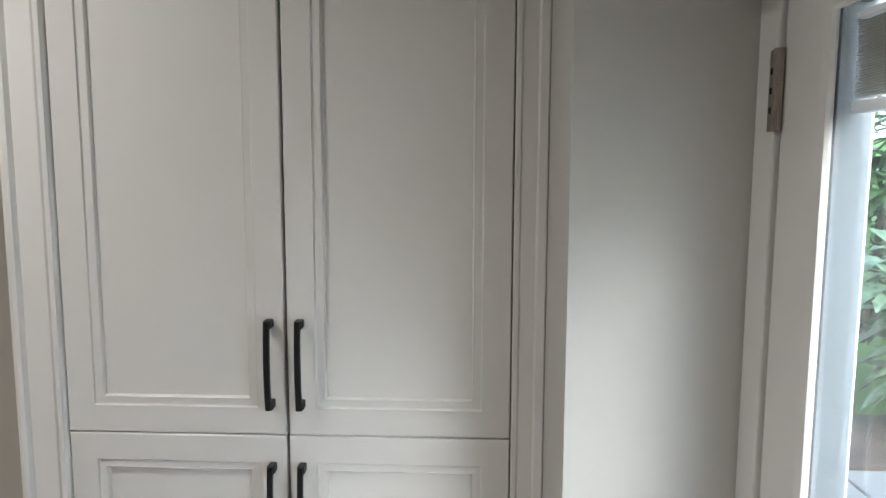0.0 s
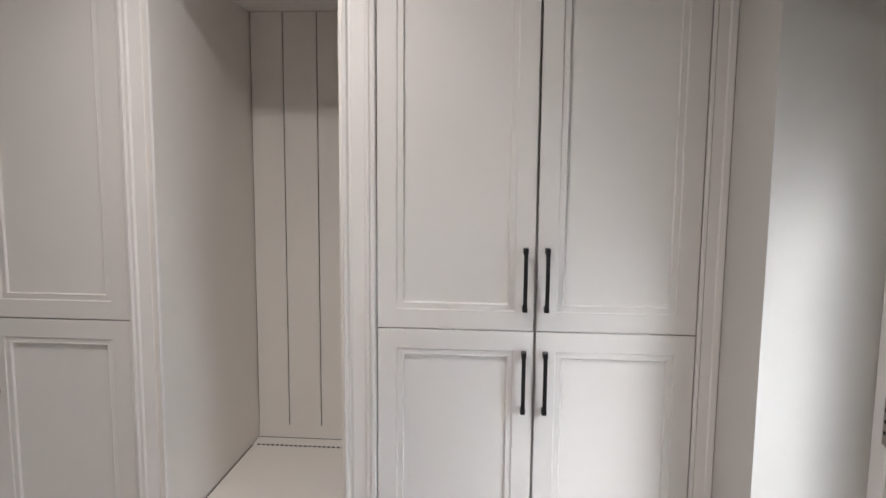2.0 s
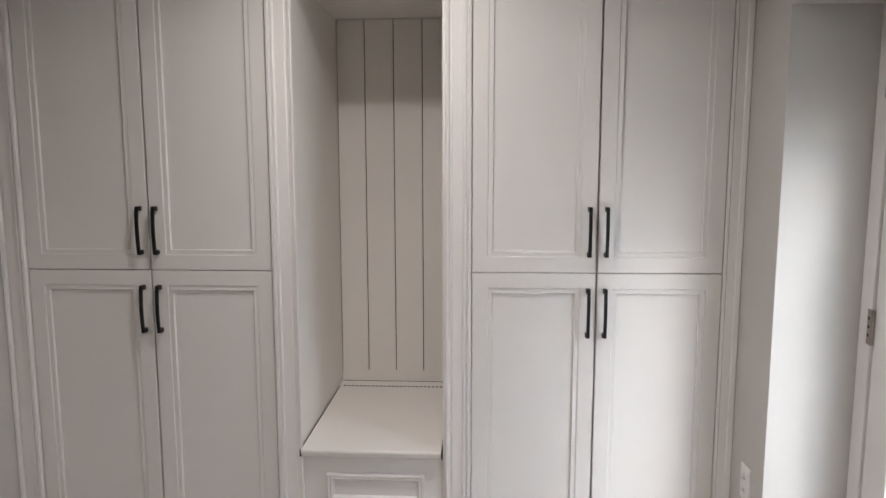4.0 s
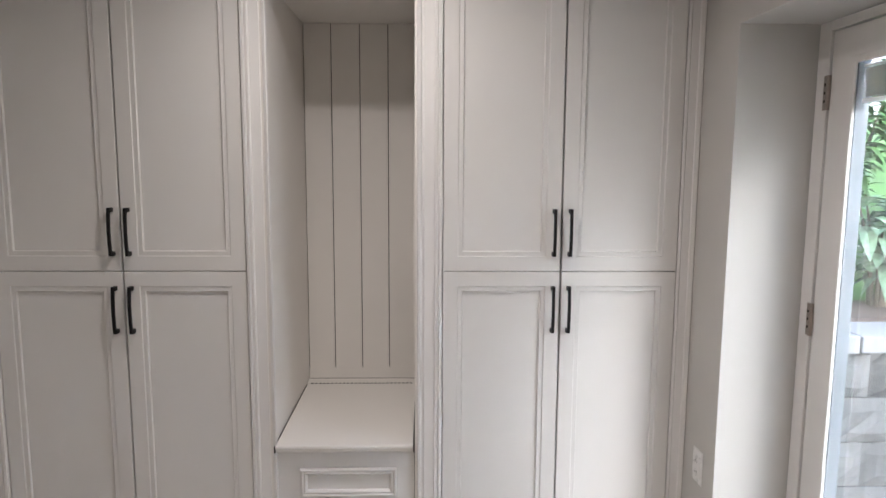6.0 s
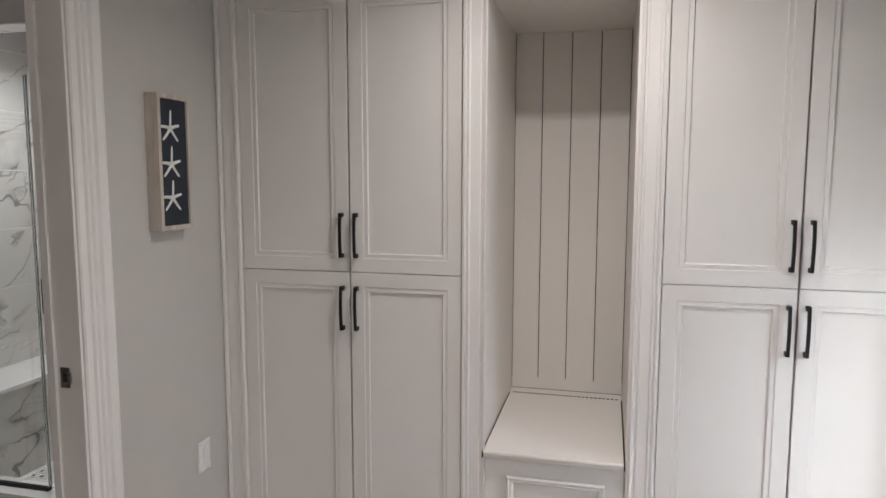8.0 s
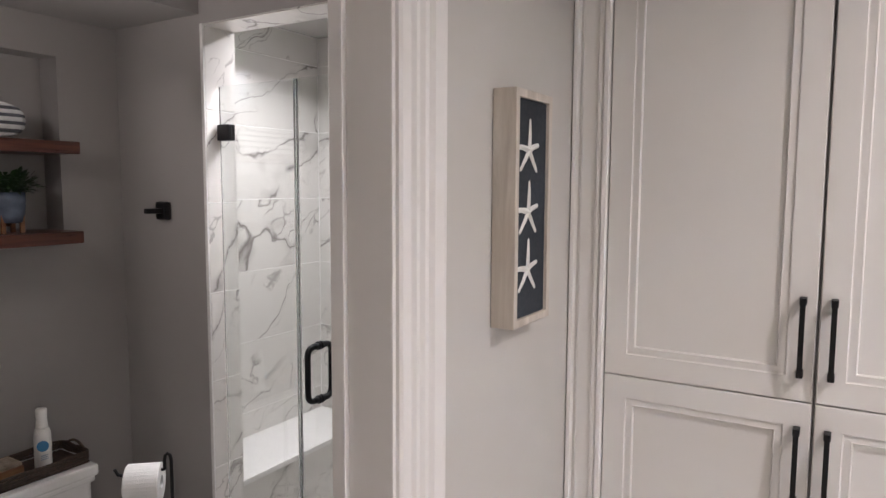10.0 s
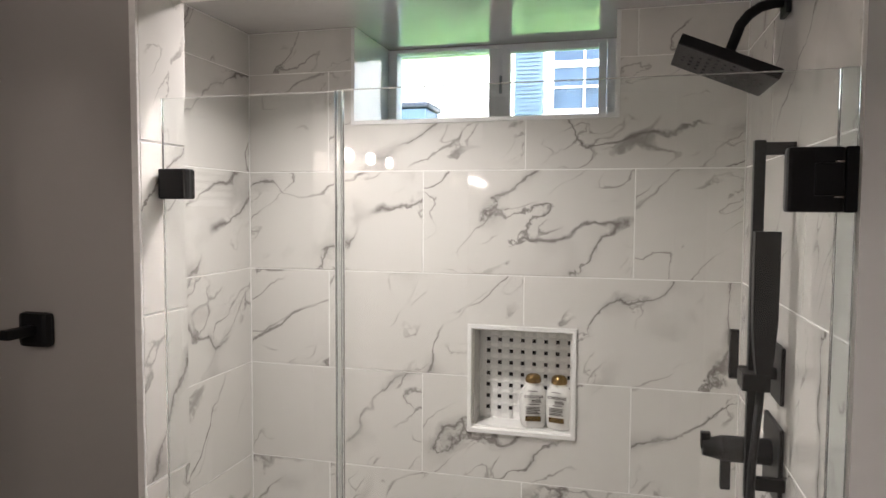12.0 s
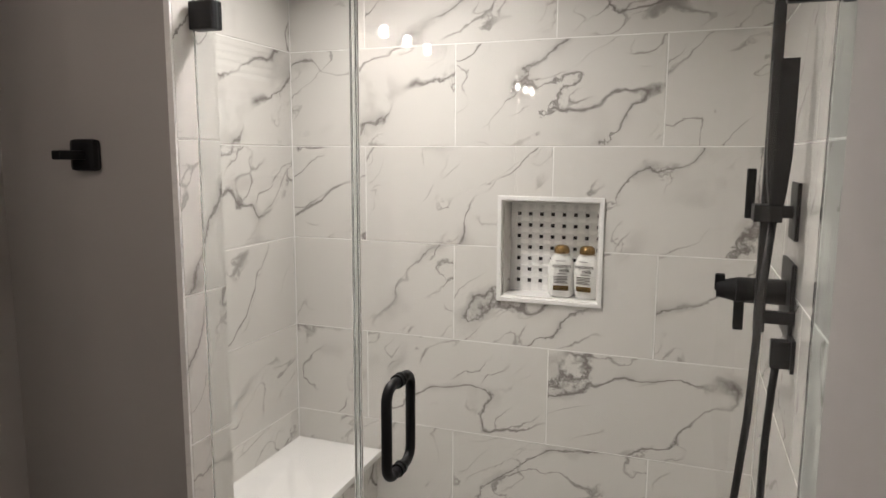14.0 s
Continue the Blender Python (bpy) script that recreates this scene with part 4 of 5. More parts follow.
def bottle(x, turn):
    ob = thing("shampoo_bottle", Matrix.Translation((x, SY1 + 0.034, NICHE[2] + 0.0065)) @ Matrix.Rotation(radians(turn), 4, "Z") @ Matrix.Diagonal((1.14, 1.14, 1.08, 1)), "white plastic bottle with a gold cap in the niche", "bottle", "bottles in the niche")
    prof = [(0.012, 0.0), (0.026, 0.001), (0.031, 0.006), (0.0345, 0.03), (0.0358, 0.06), (0.0345, 0.082), (0.0305, 0.102), (0.0245, 0.115), (0.0195, 0.122), (0.018, 0.124)]
    part("body", lathe(prof, 32, 0.62), LABEL_WHITE, ob, "", True)
    cap = part("cap", lathe([(0.019, 0.1245), (0.0205, 0.127), (0.0205, 0.135), (0.018, 0.142), (0.012, 0.1465), (0.004, 0.148)], 28, 0.9), GOLD, ob, "domed gold cap", True)
    for words, z, size in (("coconut", 0.087, 0.0150), ("milk", 0.074, 0.0150)):
        me = text_mesh(words, size)
        me.materials.append(INK)
        t = new("lettering", me)
        t.parent = ob
        t.matrix_basis = Matrix.Translation((0.001 if words == "coconut" else 0.008, -0.0232, z)) @ Matrix.Rotation(radians(90), 4, "X")
        t["label"] = "dark brown lettering"
    bm = bmesh.new()
    for k, (z, a, b) in enumerate(((0.104, -0.014, 0.010), (0.068, -0.010, 0.014), (0.060, -0.019, 0.018), (0.056, -0.019, 0.016), (0.052, -0.019, 0.018), (0.047, -0.019, 0.012), (0.043, -0.019, 0.018))):
        add_box(bm, (a, -0.0232, z), (b, -0.0226, z + 0.0019))
    part("small_print", bm, INK, ob, "rows of small dark print")
    part("gold_band", box((-0.020, -0.0222, 0.022), (0.020, -0.0216, 0.036), 0.0), GOLD, ob, "gold label band")
    return ob


bottle(-3.050, 8)
bottle(-2.974, -12)

# window over the shower
wf = thing("window_1", (0, WINY, 0), "white vinyl sliding window high over the shower", "window", kind="structure")
for nm, lo, hi in (("frame_left", (WIN[0], 0, WIN[2] + 0.001), (WIN[0] + 0.03, 0.06, STOP - 0.001)), ("frame_right", (WIN[1] - 0.03, 0, WIN[2] + 0.001), (WIN[1], 0.06, STOP - 0.001)),
                   ("frame_top", (WIN[0] + 0.03, 0, STOP - 0.012), (WIN[1] - 0.03, 0.06, STOP - 0.001)), ("frame_bottom", (WIN[0] + 0.03, 0, WIN[2] + 0.001), (WIN[1] - 0.03, 0.06, WIN[2] + 0.03)),
                   ("mullion", (-3.246, 0.004, WIN[2] + 0.03), (-3.201, 0.03, STOP - 0.012))):
    part("window_frame", box(lo, hi, 0.002), VINYL, wf)
for lo, hi in (((-3.201, -0.006, WIN[2] + 0.03), (-3.172, 0.02, STOP - 0.013)), ((WIN[1] - 0.056, -0.006, WIN[2] + 0.03), (WIN[1] - 0.031, 0.02, STOP - 0.013)), ((-3.172, -0.006, STOP - 0.028), (WIN[1] - 0.057, 0.02, STOP - 0.013))):
    part("sash", box(lo, hi, 0.002), VINYL, wf)
for a, b, y in ((WIN[0] + 0.03, -3.246, 0.03), (-3.173, WIN[1] - 0.056, 0.008)):
    pn = part("pane", box((a, y, WIN[2] + 0.03), (b, y + 0.004, STOP - 0.013)), PANE, wf)
    pn.visible_shadow = False
part("latch", box((-3.208, -0.014, 2.12), (-3.200, -0.006, 2.18), 0.002), surface("grey_latch", (0.2, 0.24, 0.27), 0.4, bump=0), wf)
GLOSSY = surface("gloss_sill", (0.84, 0.84, 0.83), 0.06, sheen=0.01, vary=0.02, bump=0)
tagged(link_mesh("window_sill", box((WIN[0] - 0.011, SY1 - 0.003, WIN[2] - 0.013), (WIN[1] + 0.011, WINY - 0.001, WIN[2]), 0.001), GLOSSY), "glossy white sill of the shower window", "window sill", kind="structure")
tagged(link_mesh("window_lining", box((WIN[0] - 0.011, SY1 - 0.003, WIN[2] + 0.0005), (WIN[0], WINY - 0.001, STOP - 0.0015), 0.001), GLOSSY), "glossy white lining of the shower window", "window lining", kind="structure")
tagged(link_mesh("window_lining_east", box((WIN[1], SY1 - 0.003, WIN[2] + 0.0005), (WIN[1] + 0.011, WINY - 0.001, STOP - 0.0015), 0.001), GLOSSY), "glossy white lining of the shower window", "window lining", kind="structure")

# ---- the bathroom ----
hook = thing("robe_hook", Matrix.Translation((-3.832, 1.360, 1.512)), "square black robe hook on the taupe wall", "hook")
part("base", box((-0.032, -0.022, -0.032), (0.032, 0.0, 0.032), 0.010), BLACK, hook)
part("peg", box((-0.011, -0.080, -0.009), (0.011, -0.012, 0.009), 0.004), BLACK, hook)

for z in (1.741, 1.448):
    sh = tagged(link_mesh("wall_shelf", box((-4.178, 0.522, z - 0.040), (-3.957, 1.137, z), 0.003), SHELFWOOD), "dark red-brown wooden shelf set in the recess", "shelf", "shelves over the toilet")

# striped towel
towel = thing("folded_towel", (-4.07, 0.80, 1.7415), "folded white towel with dark grey stripes on a shelf", "towel")
TOWEL = surface("towel_white", (0.66, 0.66, 0.65), 0.95, vary=0.08, scale=40, bump=0.5, bump_scale=500)
TOWELG = surface("towel_grey", (0.09, 0.095, 0.105), 0.95, vary=0.15, scale=40, bump=0.5, bump_scale=500)
STRIPES = ((0.017, TOWEL), (0.011, TOWELG), (0.013, TOWEL), (0.010, TOWELG), (0.013, TOWEL), (0.010, TOWELG), (0.012, TOWEL), (0.010, TOWELG), (0.016, TOWEL))
TALL = sum(h for h, mat_ in STRIPES)


def towel_edge(z):
    """How far the rounded roll of cloth draws in at a height."""
    u = 2 * z / TALL - 1
    return 1 - math.sqrt(max(0.0, 1 - abs(u) ** 2.6))


z = 0.0
for h, mat_ in STRIPES:
    rings = []
    bm = bmesh.new()
    for k in range(4):
        zz = z + h * k / 3
        e = 0.075 * towel_edge(zz)
        puff = 0.0022 * math.sin(math.pi * k / 3)
        a, b0, b1 = 0.088 + puff - 0.4 * e, -0.20, 0.19 + puff - e
        sag = 0.004 * math.sin(zz * 60)
        rings.append([bm.verts.new(p) for p in ((-a, b0, zz), (a, b0, zz), (a, b1 * 0.4, zz + sag * 0.3), (a, b1 - 0.02, zz), (a - 0.02, b1, zz), (-a, b1, zz))])
    for r0, r1 in zip(rings, rings[1:]):
        for k in range(6):
            bm.faces.new((r0[k], r0[(k + 1) % 6], r1[(k + 1) % 6], r1[k]))
    bm.faces.new(rings[0])
    bm.faces.new(rings[-1])
    part("fold", bm, mat_, towel)
    z += h + 0.0002

LEAF = surface("leaf_green", (0.022, 0.055, 0.014), 0.5, vary=0.25, scale=30, bump=0.05, per_piece=0.0)


def leaf(bm, base, way, length, width, droop):
    """One leaf of five faces with a folded middle."""
    way = way.normalized()
    side = way.cross(Vector((0, 0, 1)))
    side = side.normalized() if side.length > 0.05 else Vector((1, 0, 0))
    mids, lefts, rights = [], [], []
    for u, w in ((0.0, 0.05), (0.35, 0.9), (0.7, 0.75), (1.0, 0.04)):
        p = base + way * (length * u) - Vector((0, 0, droop * length * u * u))
        mids.append(bm.verts.new(p))
        lefts.append(bm.verts.new(p + side * (w * width / 2) + Vector((0, 0, 0.12 * w * width))))
        rights.append(bm.verts.new(p - side * (w * width / 2) + Vector((0, 0, 0.12 * w * width))))
    for i in range(3):
        bm.faces.new((mids[i], mids[i + 1], lefts[i + 1], lefts[i]))
        bm.faces.new((mids[i], rights[i], rights[i + 1], mids[i + 1]))


rng = random.Random(5)
plant = thing("potted_plant", (-4.045, 0.945, 1.4485), "small leafy plant in a blue-grey glazed pot on a wooden stand", "plant")
for k in range(4):
    a = radians(45 + 90 * k)
    part("leg", box((0.040 * math.cos(a) - 0.006, 0.040 * math.sin(a) - 0.006, 0.0), (0.040 * math.cos(a) + 0.006, 0.040 * math.sin(a) + 0.006, 0.070), 0.001), BOXWOOD, plant, "wooden stand leg")
part("cross_bar", box((-0.034, -0.005, 0.022), (0.034, 0.005, 0.031)), BOXWOOD, plant)
part("pot", lathe([(0.030, 0.0315), (0.043, 0.034), (0.049, 0.06), (0.052, 0.100), (0.052, 0.128), (0.049, 0.128), (0.046, 0.115)], 28), surface("blue_grey_glaze", (0.13, 0.16, 0.22), 0.2, vary=0.25, scale=18, bump=0.05), plant, "blue-grey glazed pot", True)
bm = bmesh.new()
for k in range(420):
    a, up = rng.uniform(0, 2 * math.pi), rng.uniform(0.25, 2.6)
    way = Vector((math.cos(a), math.sin(a), up))
    start = Vector((0.03 * math.cos(a), 0.03 * math.sin(a), 0.124)) + way.normalized() * rng.uniform(0.0, 0.062)
    leaf(bm, start, way, rng.uniform(0.022, 0.042), rng.uniform(0.012, 0.020), rng.uniform(0.1, 0.7))
part("foliage", bm, LEAF, plant, "small dark green leaves")

diff = thing("reed_diffuser", (-4.05, 0.785, 1.4485), "clear glass reed diffuser jar on a shelf", "diffuser")
part("jar", lathe([(0.02, 0.0), (0.03, 0.002), (0.03, 0.045), (0.022, 0.055), (0.014, 0.058), (0.014, 0.066)], 24), surface("amber_oil", (0.35, 0.26, 0.16), 0.15, vary=0.1, bump=0), diff, "", True)
for k in range(5):
    a = radians(72 * k)
    part("reed", tube([(0.004 * math.cos(a), 0.004 * math.sin(a), 0.055), (0.020 * math.cos(a), 0.026 * math.sin(a), 0.15)], 0.0016, 6), PALEWOOD, diff)

# toilet
TY = 0.875
toilet = thing("toilet", (-4.078, TY, 0), "white two-piece toilet with the lid down", "toilet")
part("tank", box((0.012, -0.190, 0.375), (0.222, 0.190, 0.660), 0.012), CERAMIC, toilet)
lid = box((0.006, -0.205, 0.661), (0.242, 0.205, 0.698), 0.008)
part("tank_lid", lid, CERAMIC, toilet)
part("tank_rim", box((0.010, -0.197, 0.640), (0.232, 0.197, 0.6605), 0.006), CERAMIC, toilet)


def oval(z, x0, x1, w, sides=36):
    cx, rx = (x0 + x1) / 2, (x1 - x0) / 2
    out = []
    for k in range(sides):
        a = 2 * math.pi * k / sides
        ca, sa = math.cos(a), math.sin(a)
        p = 0.80 if ca < 0 else 1.0
        out.append((cx + rx * math.copysign(abs(ca) ** p, ca), w * math.copysign(abs(sa) ** (0.86 if ca < 0 else 1.0), sa), z))
    return out


def loft(ovals):
    bm = bmesh.new()
    rings = [[bm.verts.new(p) for p in o] for o in ovals]
    k = len(rings[0])
    for r0, r1 in zip(rings, rings[1:]):
        for i in range(k):
            bm.faces.new((r0[i], r0[(i + 1) % k], r1[(i + 1) % k], r1[i]))
    bm.faces.new(rings[0])
    bm.faces.new(rings[-1])
    return bm


part("bowl", loft([oval(0.0, 0.16, 0.60, 0.115), oval(0.02, 0.16, 0.60, 0.115), oval(0.10, 0.18, 0.58, 0.100), oval(0.22, 0.20, 0.64, 0.130), oval(0.32, 0.20, 0.71, 0.172), oval(0.372, 0.20, 0.730, 0.182), oval(0.388, 0.205, 0.728, 0.180)]), CERAMIC, toilet, "", True)
part("base_block", box((0.03, -0.10, 0.0), (0.25, 0.10, 0.374), 0.02), CERAMIC, toilet)
part("seat", loft([oval(0.390, 0.245, 0.728, 0.184), oval(0.394, 0.243, 0.732, 0.187), oval(0.404, 0.243, 0.732, 0.187), oval(0.408, 0.246, 0.728, 0.184)]), CERAMIC, toilet, "", True)
part("lid", loft([oval(0.4095, 0.240, 0.726, 0.183), oval(0.413, 0.237, 0.731, 0.187), oval(0.424, 0.238, 0.730, 0.186), oval(0.430, 0.246, 0.720, 0.178), oval(0.433, 0.275, 0.690, 0.150)]), CERAMIC, toilet, "", True)
for s in (-1, 1):
    part("hinge_cap", box((0.232, s * 0.075 - 0.018, 0.390), (0.262, s * 0.075 + 0.018, 0.425), 0.006), CERAMIC, toilet)

# tray, box and spray bottle on the tank
TT = 0.6985
tray = thing("wire_tray", (-3.955, TY + 0.01, TT), "dark woven wicker tray on the toilet tank", "tray")
WICKER = wood("dark_wicker", (0.02, 0.012, 0.008), (0.10, 0.065, 0.045), 0, 0.6, 30)
part("base", box((-0.085, -0.185, 0.0), (0.085, 0.185, 0.008), 0.002), WICKER, tray)
for z in (0.014, 0.022, 0.030, 0.038):
    loop = [(0.088 * math.copysign(min(1, abs(math.cos(a)) * 1.35), math.cos(a)), 0.188 * math.copysign(min(1, abs(math.sin(a)) * 1.35), math.sin(a)), z + 0.002 * math.sin(9 * a + z * 900)) for a in [2 * math.pi * k / 40 for k in range(41)]]
    part("weave", tube(loop, 0.0042, 6), WICKER, tray)
handle_pts = [(-0.05 + 0.1 * k / 10, 0.188, 0.038 + 0.018 * math.sin(math.pi * k / 10)) for k in range(11)]
part("handle", tube(handle_pts, 0.0045, 8), WICKER, tray)
tbox = thing("tissue_box", (-3.950, 0.800, TT + 0.0085), "brown wooden box with a woven top in the tray", "box")
part("body", box((-0.045, -0.085, 0.0), (0.045, 0.085, 0.040), 0.003), BOXWOOD, tbox)
part("woven_top", box((-0.042, -0.082, 0.0405), (0.042, 0.082, 0.052), 0.004), surface("woven_straw", (0.42, 0.34, 0.25), 0.8, vary=0.25, scale=40, bump=0.8, bump_scale=160), tbox, "woven straw top")
spray = thing("spray_bottle", (-3.935, 0.958, TT + 0.0085), "white spray can with a blue label in the tray", "spray can")
part("body", lathe([(0.018, 0.0), (0.024, 0.002), (0.025, 0.01), (0.025, 0.105), (0.022, 0.122), (0.018, 0.13)], 28), LABEL_WHITE, spray, "", True)
part("cap", lathe([(0.0185, 0.1305), (0.0175, 0.135), (0.0155, 0.160), (0.0165, 0.175), (0.0165, 0.190), (0.012, 0.193)], 24), LABEL_WHITE, spray, "", True)
bm = bmesh.new()
add_tube(bm, [(0.0236, -0.012, 0.078), (0.0262, -0.0135, 0.078)], 0.017, 20)
part("blue_mark", bm, surface("label_blue", (0.05, 0.22, 0.45), 0.4, bump=0), spray, "round blue mark")
bm = bmesh.new()
for z in (0.046, 0.040, 0.034):
    add_box(bm, (0.0235, -0.020, z), (0.0258, 0.002, z + 0.0025))
part("print", bm, surface("label_grey", (0.3, 0.36, 0.45), 0.5, bump=0), spray, "rows of small print")

# paper stand
STAND = Matrix.Translation((-3.585, 1.165, 0)) @ Matrix.Rotation(radians(42), 4, "Z")
tp = thing("toilet_paper_stand", STAND, "black wire toilet paper stand holding one roll", "paper stand")
part("base_ring", tube([(0.085 * math.cos(a) - 0.03, 0.085 * math.sin(a), 0.006) for a in [2 * math.pi * k / 28 for k in range(29)]], 0.005, 8), BLACK, tp)
part("post", tube([(0.0, 0.0, 0.006), (0.0, 0.0, 0.735), (-0.003, 0.0, 0.750), (-0.010, 0.0, 0.757), (-0.017, 0.0, 0.750), (-0.02, 0.0, 0.735), (-0.02, 0.0, 0.706)], 0.0055, 10), BLACK, tp, "", True)
part("arm", tube([(-0.02, 0.0, 0.706), (-0.14, 0.0, 0.692), (-0.158, 0.0, 0.697), (-0.168, 0.0, 0.716)], 0.005, 10), BLACK, tp, "", True)
for z in (0.435, 0.30):
    ring = [(x, y, z) for x, y in ((0.045, -0.045), (-0.045, -0.045), (-0.045, 0.045), (0.045, 0.045), (0.045, -0.045))]
    part("basket_ring", tube(ring, 0.0045, 8), BLACK, tp)
for x, y in ((0.045, -0.045), (-0.045, -0.045), (-0.045, 0.045), (0.045, 0.045)):
    part("basket_rod", tube([(x, y, 0.006), (x, y, 0.455)], 0.0035, 8), BLACK, tp)
roll = thing("paper_roll", STAND @ Matrix.Translation((-0.082, 0, 0.665)) @ Matrix.Rotation(radians(90), 4, "Y"), "white toilet paper roll hung on the black stand", "paper roll")
bm = bmesh.new()
rings = []
for r, h in ((0.0215, -0.052), (0.058, -0.052), (0.061, -0.049), (0.061, 0.049), (0.058, 0.052), (0.0215, 0.052)):
    rings.append([bm.verts.new((r * math.cos(2 * math.pi * k / 32), r * math.sin(2 * math.pi * k / 32), h)) for k in range(32)])
for r0, r1 in zip(rings, rings[1:] + rings[:1]):
    for k in range(32):
        bm.faces.new((r0[k], r0[(k + 1) % 32], r1[(k + 1) % 32], r1[k]))
part("paper", bm, surface("tissue_paper", (0.80, 0.79, 0.77), 0.95, vary=0.03, scale=20, bump=0.3, bump_scale=300), roll)

# vanity light and ceiling lights
BULB = glow("lit_bulb", (1.0, 0.85, 0.71), 29.0)
van = thing("vanity_light", (-3.72, 0.32, 1.925), "black bar wall light with three lit glass shades", "wall light")
part("back_bar", box((0.0, -0.25, -0.012), (0.018, 0.25, 0.012), 0.003), BLACK, van)
for y in (-0.19, 0.0, 0.19):
    part("arm", tube([(0.018, y, 0.0), (0.09, y, 0.0)], 0.006, 10), BLACK, van)
    part("shade", lathe([(0.008, -0.034), (0.011, -0.030), (0.0105, -0.006), (0.008, 0.0)], 20), BULB, van, "lit white glass shade").location = (0.09, y, -0.005)
RIM = surface("white_trim_ring", (0.8, 0.8, 0.79), 0.4, bump=0)
LENS = glow("lamp_lens", (1.0, 0.92, 0.84), 1.5)
# the middle fitting is made up to go with the added south fill lamp
for x, y, z in ((-1.0, 0.75, CEIL), (-0.35, -1.5, CEIL), (-3.46, 1.78, STOP)):
    can = thing("downlight", (x, y, z), "lit round recessed ceiling light out of view", "ceiling light", "recessed lights")
    part("trim_ring", lathe([(0.052, -0.004), (0.075, -0.003), (0.077, -0.0005)], 32), RIM, can)
    part("lens", lathe([(0.030, -0.0062), (0.050, -0.0055), (0.051, -0.0045)], 32), LENS, can, "glowing lens")

# ---- outdoors ----
GRASS = surface("lawn", (0.12, 0.24, 0.05), 0.9, vary=0.3, scale=1.2, bump=0.6, bump_scale=60)
MULCH = surface("mulch", (0.11, 0.075, 0.055), 0.95, vary=0.3, scale=9, bump=0.9, bump_scale=50)
CONC = surface("pale_concrete", (0.26, 0.26, 0.255), 0.85, vary=0.1, scale=3, bump=0.3, bump_scale=90)
BLOCK = surface("split_stone", (0.15, 0.147, 0.143), 0.9, vary=0.3, scale=9, bump=1.0, bump_scale=35, per_piece=0.35)
SIDING = surface("white_siding", (0.62, 0.62, 0.62), 0.6, vary=0.03, scale=1.0, bump=0.02)
SHUTTER = surface("slate_blue_shutter", (0.05, 0.09, 0.14), 0.5, vary=0.08, bump=0.02)
ROOF = surface("roof_shingle", (0.09, 0.085, 0.085), 0.9, vary=0.2, scale=4, bump=0.5)


def ground_height(x, y):
    inside = x < 0.5 and y < 2.75 and y > -3.2 and x > -4.45
    if inside:
        return -0.2
    if x >= 0.5 and y <= 2.0 and x < 2.5 and y > -6:
        return -0.06
    # unseen east bank, raised to keep low sky light off the door
    if x >= 2.5 and y <= 9:
        return max(0.80 + 0.42 * min(1, (x - 2.5) / 1.0) + 0.75 * min(1, max(0, (x - 3.5) / 3)), 0.80 + 1.05 * min(1, max(0, (y - 2.3) / 3.0)))
    if x >= 0.5 and y <= 9:
        u = min(1, max(0, (y - 2.3) / 3.0))
        return 0.80 + (1.85 - 0.80) * u
    return 1.85 + 0.75 * min(1, max(0, (y - 4.0) / 4.5))


xs = [-600, -60, -20, -8, -4.46, -4.44, 0.499, 0.501, 1.2, 2.0, 2.499, 2.501, 3.5, 6.5, 12, 40, 600]
ys = [-600, -60, -12, -6.01, -5.99, -3.21, -3.19, 1.99, 2.01, 2.3, 2.74, 2.76, 3.3, 4.2, 5.3, 8, 14, 40, 600]
bm = bmesh.new()
grid = [[bm.verts.new((x, y, ground_height(x, y))) for y in ys] for x in xs]
for i in range(len(xs) - 1):
    for j in range(len(ys) - 1):
        bm.faces.new((grid[i][j], grid[i + 1][j], grid[i + 1][j + 1], grid[i][j + 1]))
tagged(link_mesh("ground", bm, GRASS), "green lawn around the house", "lawn", kind="structure")
tagged(link_mesh("patio", box((0.51, -5.9, -0.059), (2.48, 1.98, -0.035)), CONC), "pale concrete path outside the door", "path", kind="structure")
tagged(link_mesh("planting_bed", box((0.51, 2.02, 0.75), (2.5, 3.0, 0.845)), MULCH), "brown mulch bed above the stone wall", "flower bed", kind="structure")

retain = thing("retaining_wall", (0, 0, 0), "grey split-face stone block retaining wall with a flat cap", "retaining wall", kind="structure")
part("core", box((0.51, 1.90, -0.06), (2.5, 2.0, 0.80)), CONC, retain)


def rough_block(seed, w=0.40, h=0.196, d=0.12):
    r = random.Random(seed)
    bm = bmesh.new()
    nx_, nz_ = 7, 4
    g = [[bm.verts.new((-w / 2 + w * i / nx_, -(0.012 + r.uniform(0, 0.028)) if 0 < i < nx_ and 0 < j < nz_ else 0.0, -h / 2 + h * j / nz_)) for j in range(nz_ + 1)] for i in range(nx_ + 1)]
    for i in range(nx_):
        for j in range(nz_):
            bm.faces.new((g[i][j], g[i + 1][j], g[i + 1][j + 1], g[i][j + 1]))
    rim = [g[i][0] for i in range(nx_ + 1)] + [g[nx_][j] for j in range(1, nz_ + 1)] + [g[i][nz_] for i in range(nx_ - 1, -1, -1)] + [g[0][j] for j in range(nz_ - 1, 0, -1)]
    rear = [bm.verts.new((v.co.x, d, v.co.z)) for v in rim]
    for k in range(len(rim)):
        bm.faces.new((rim[k], rim[(k + 1) % len(rim)], rear[(k + 1) % len(rim)], rear[k]))
    return bm


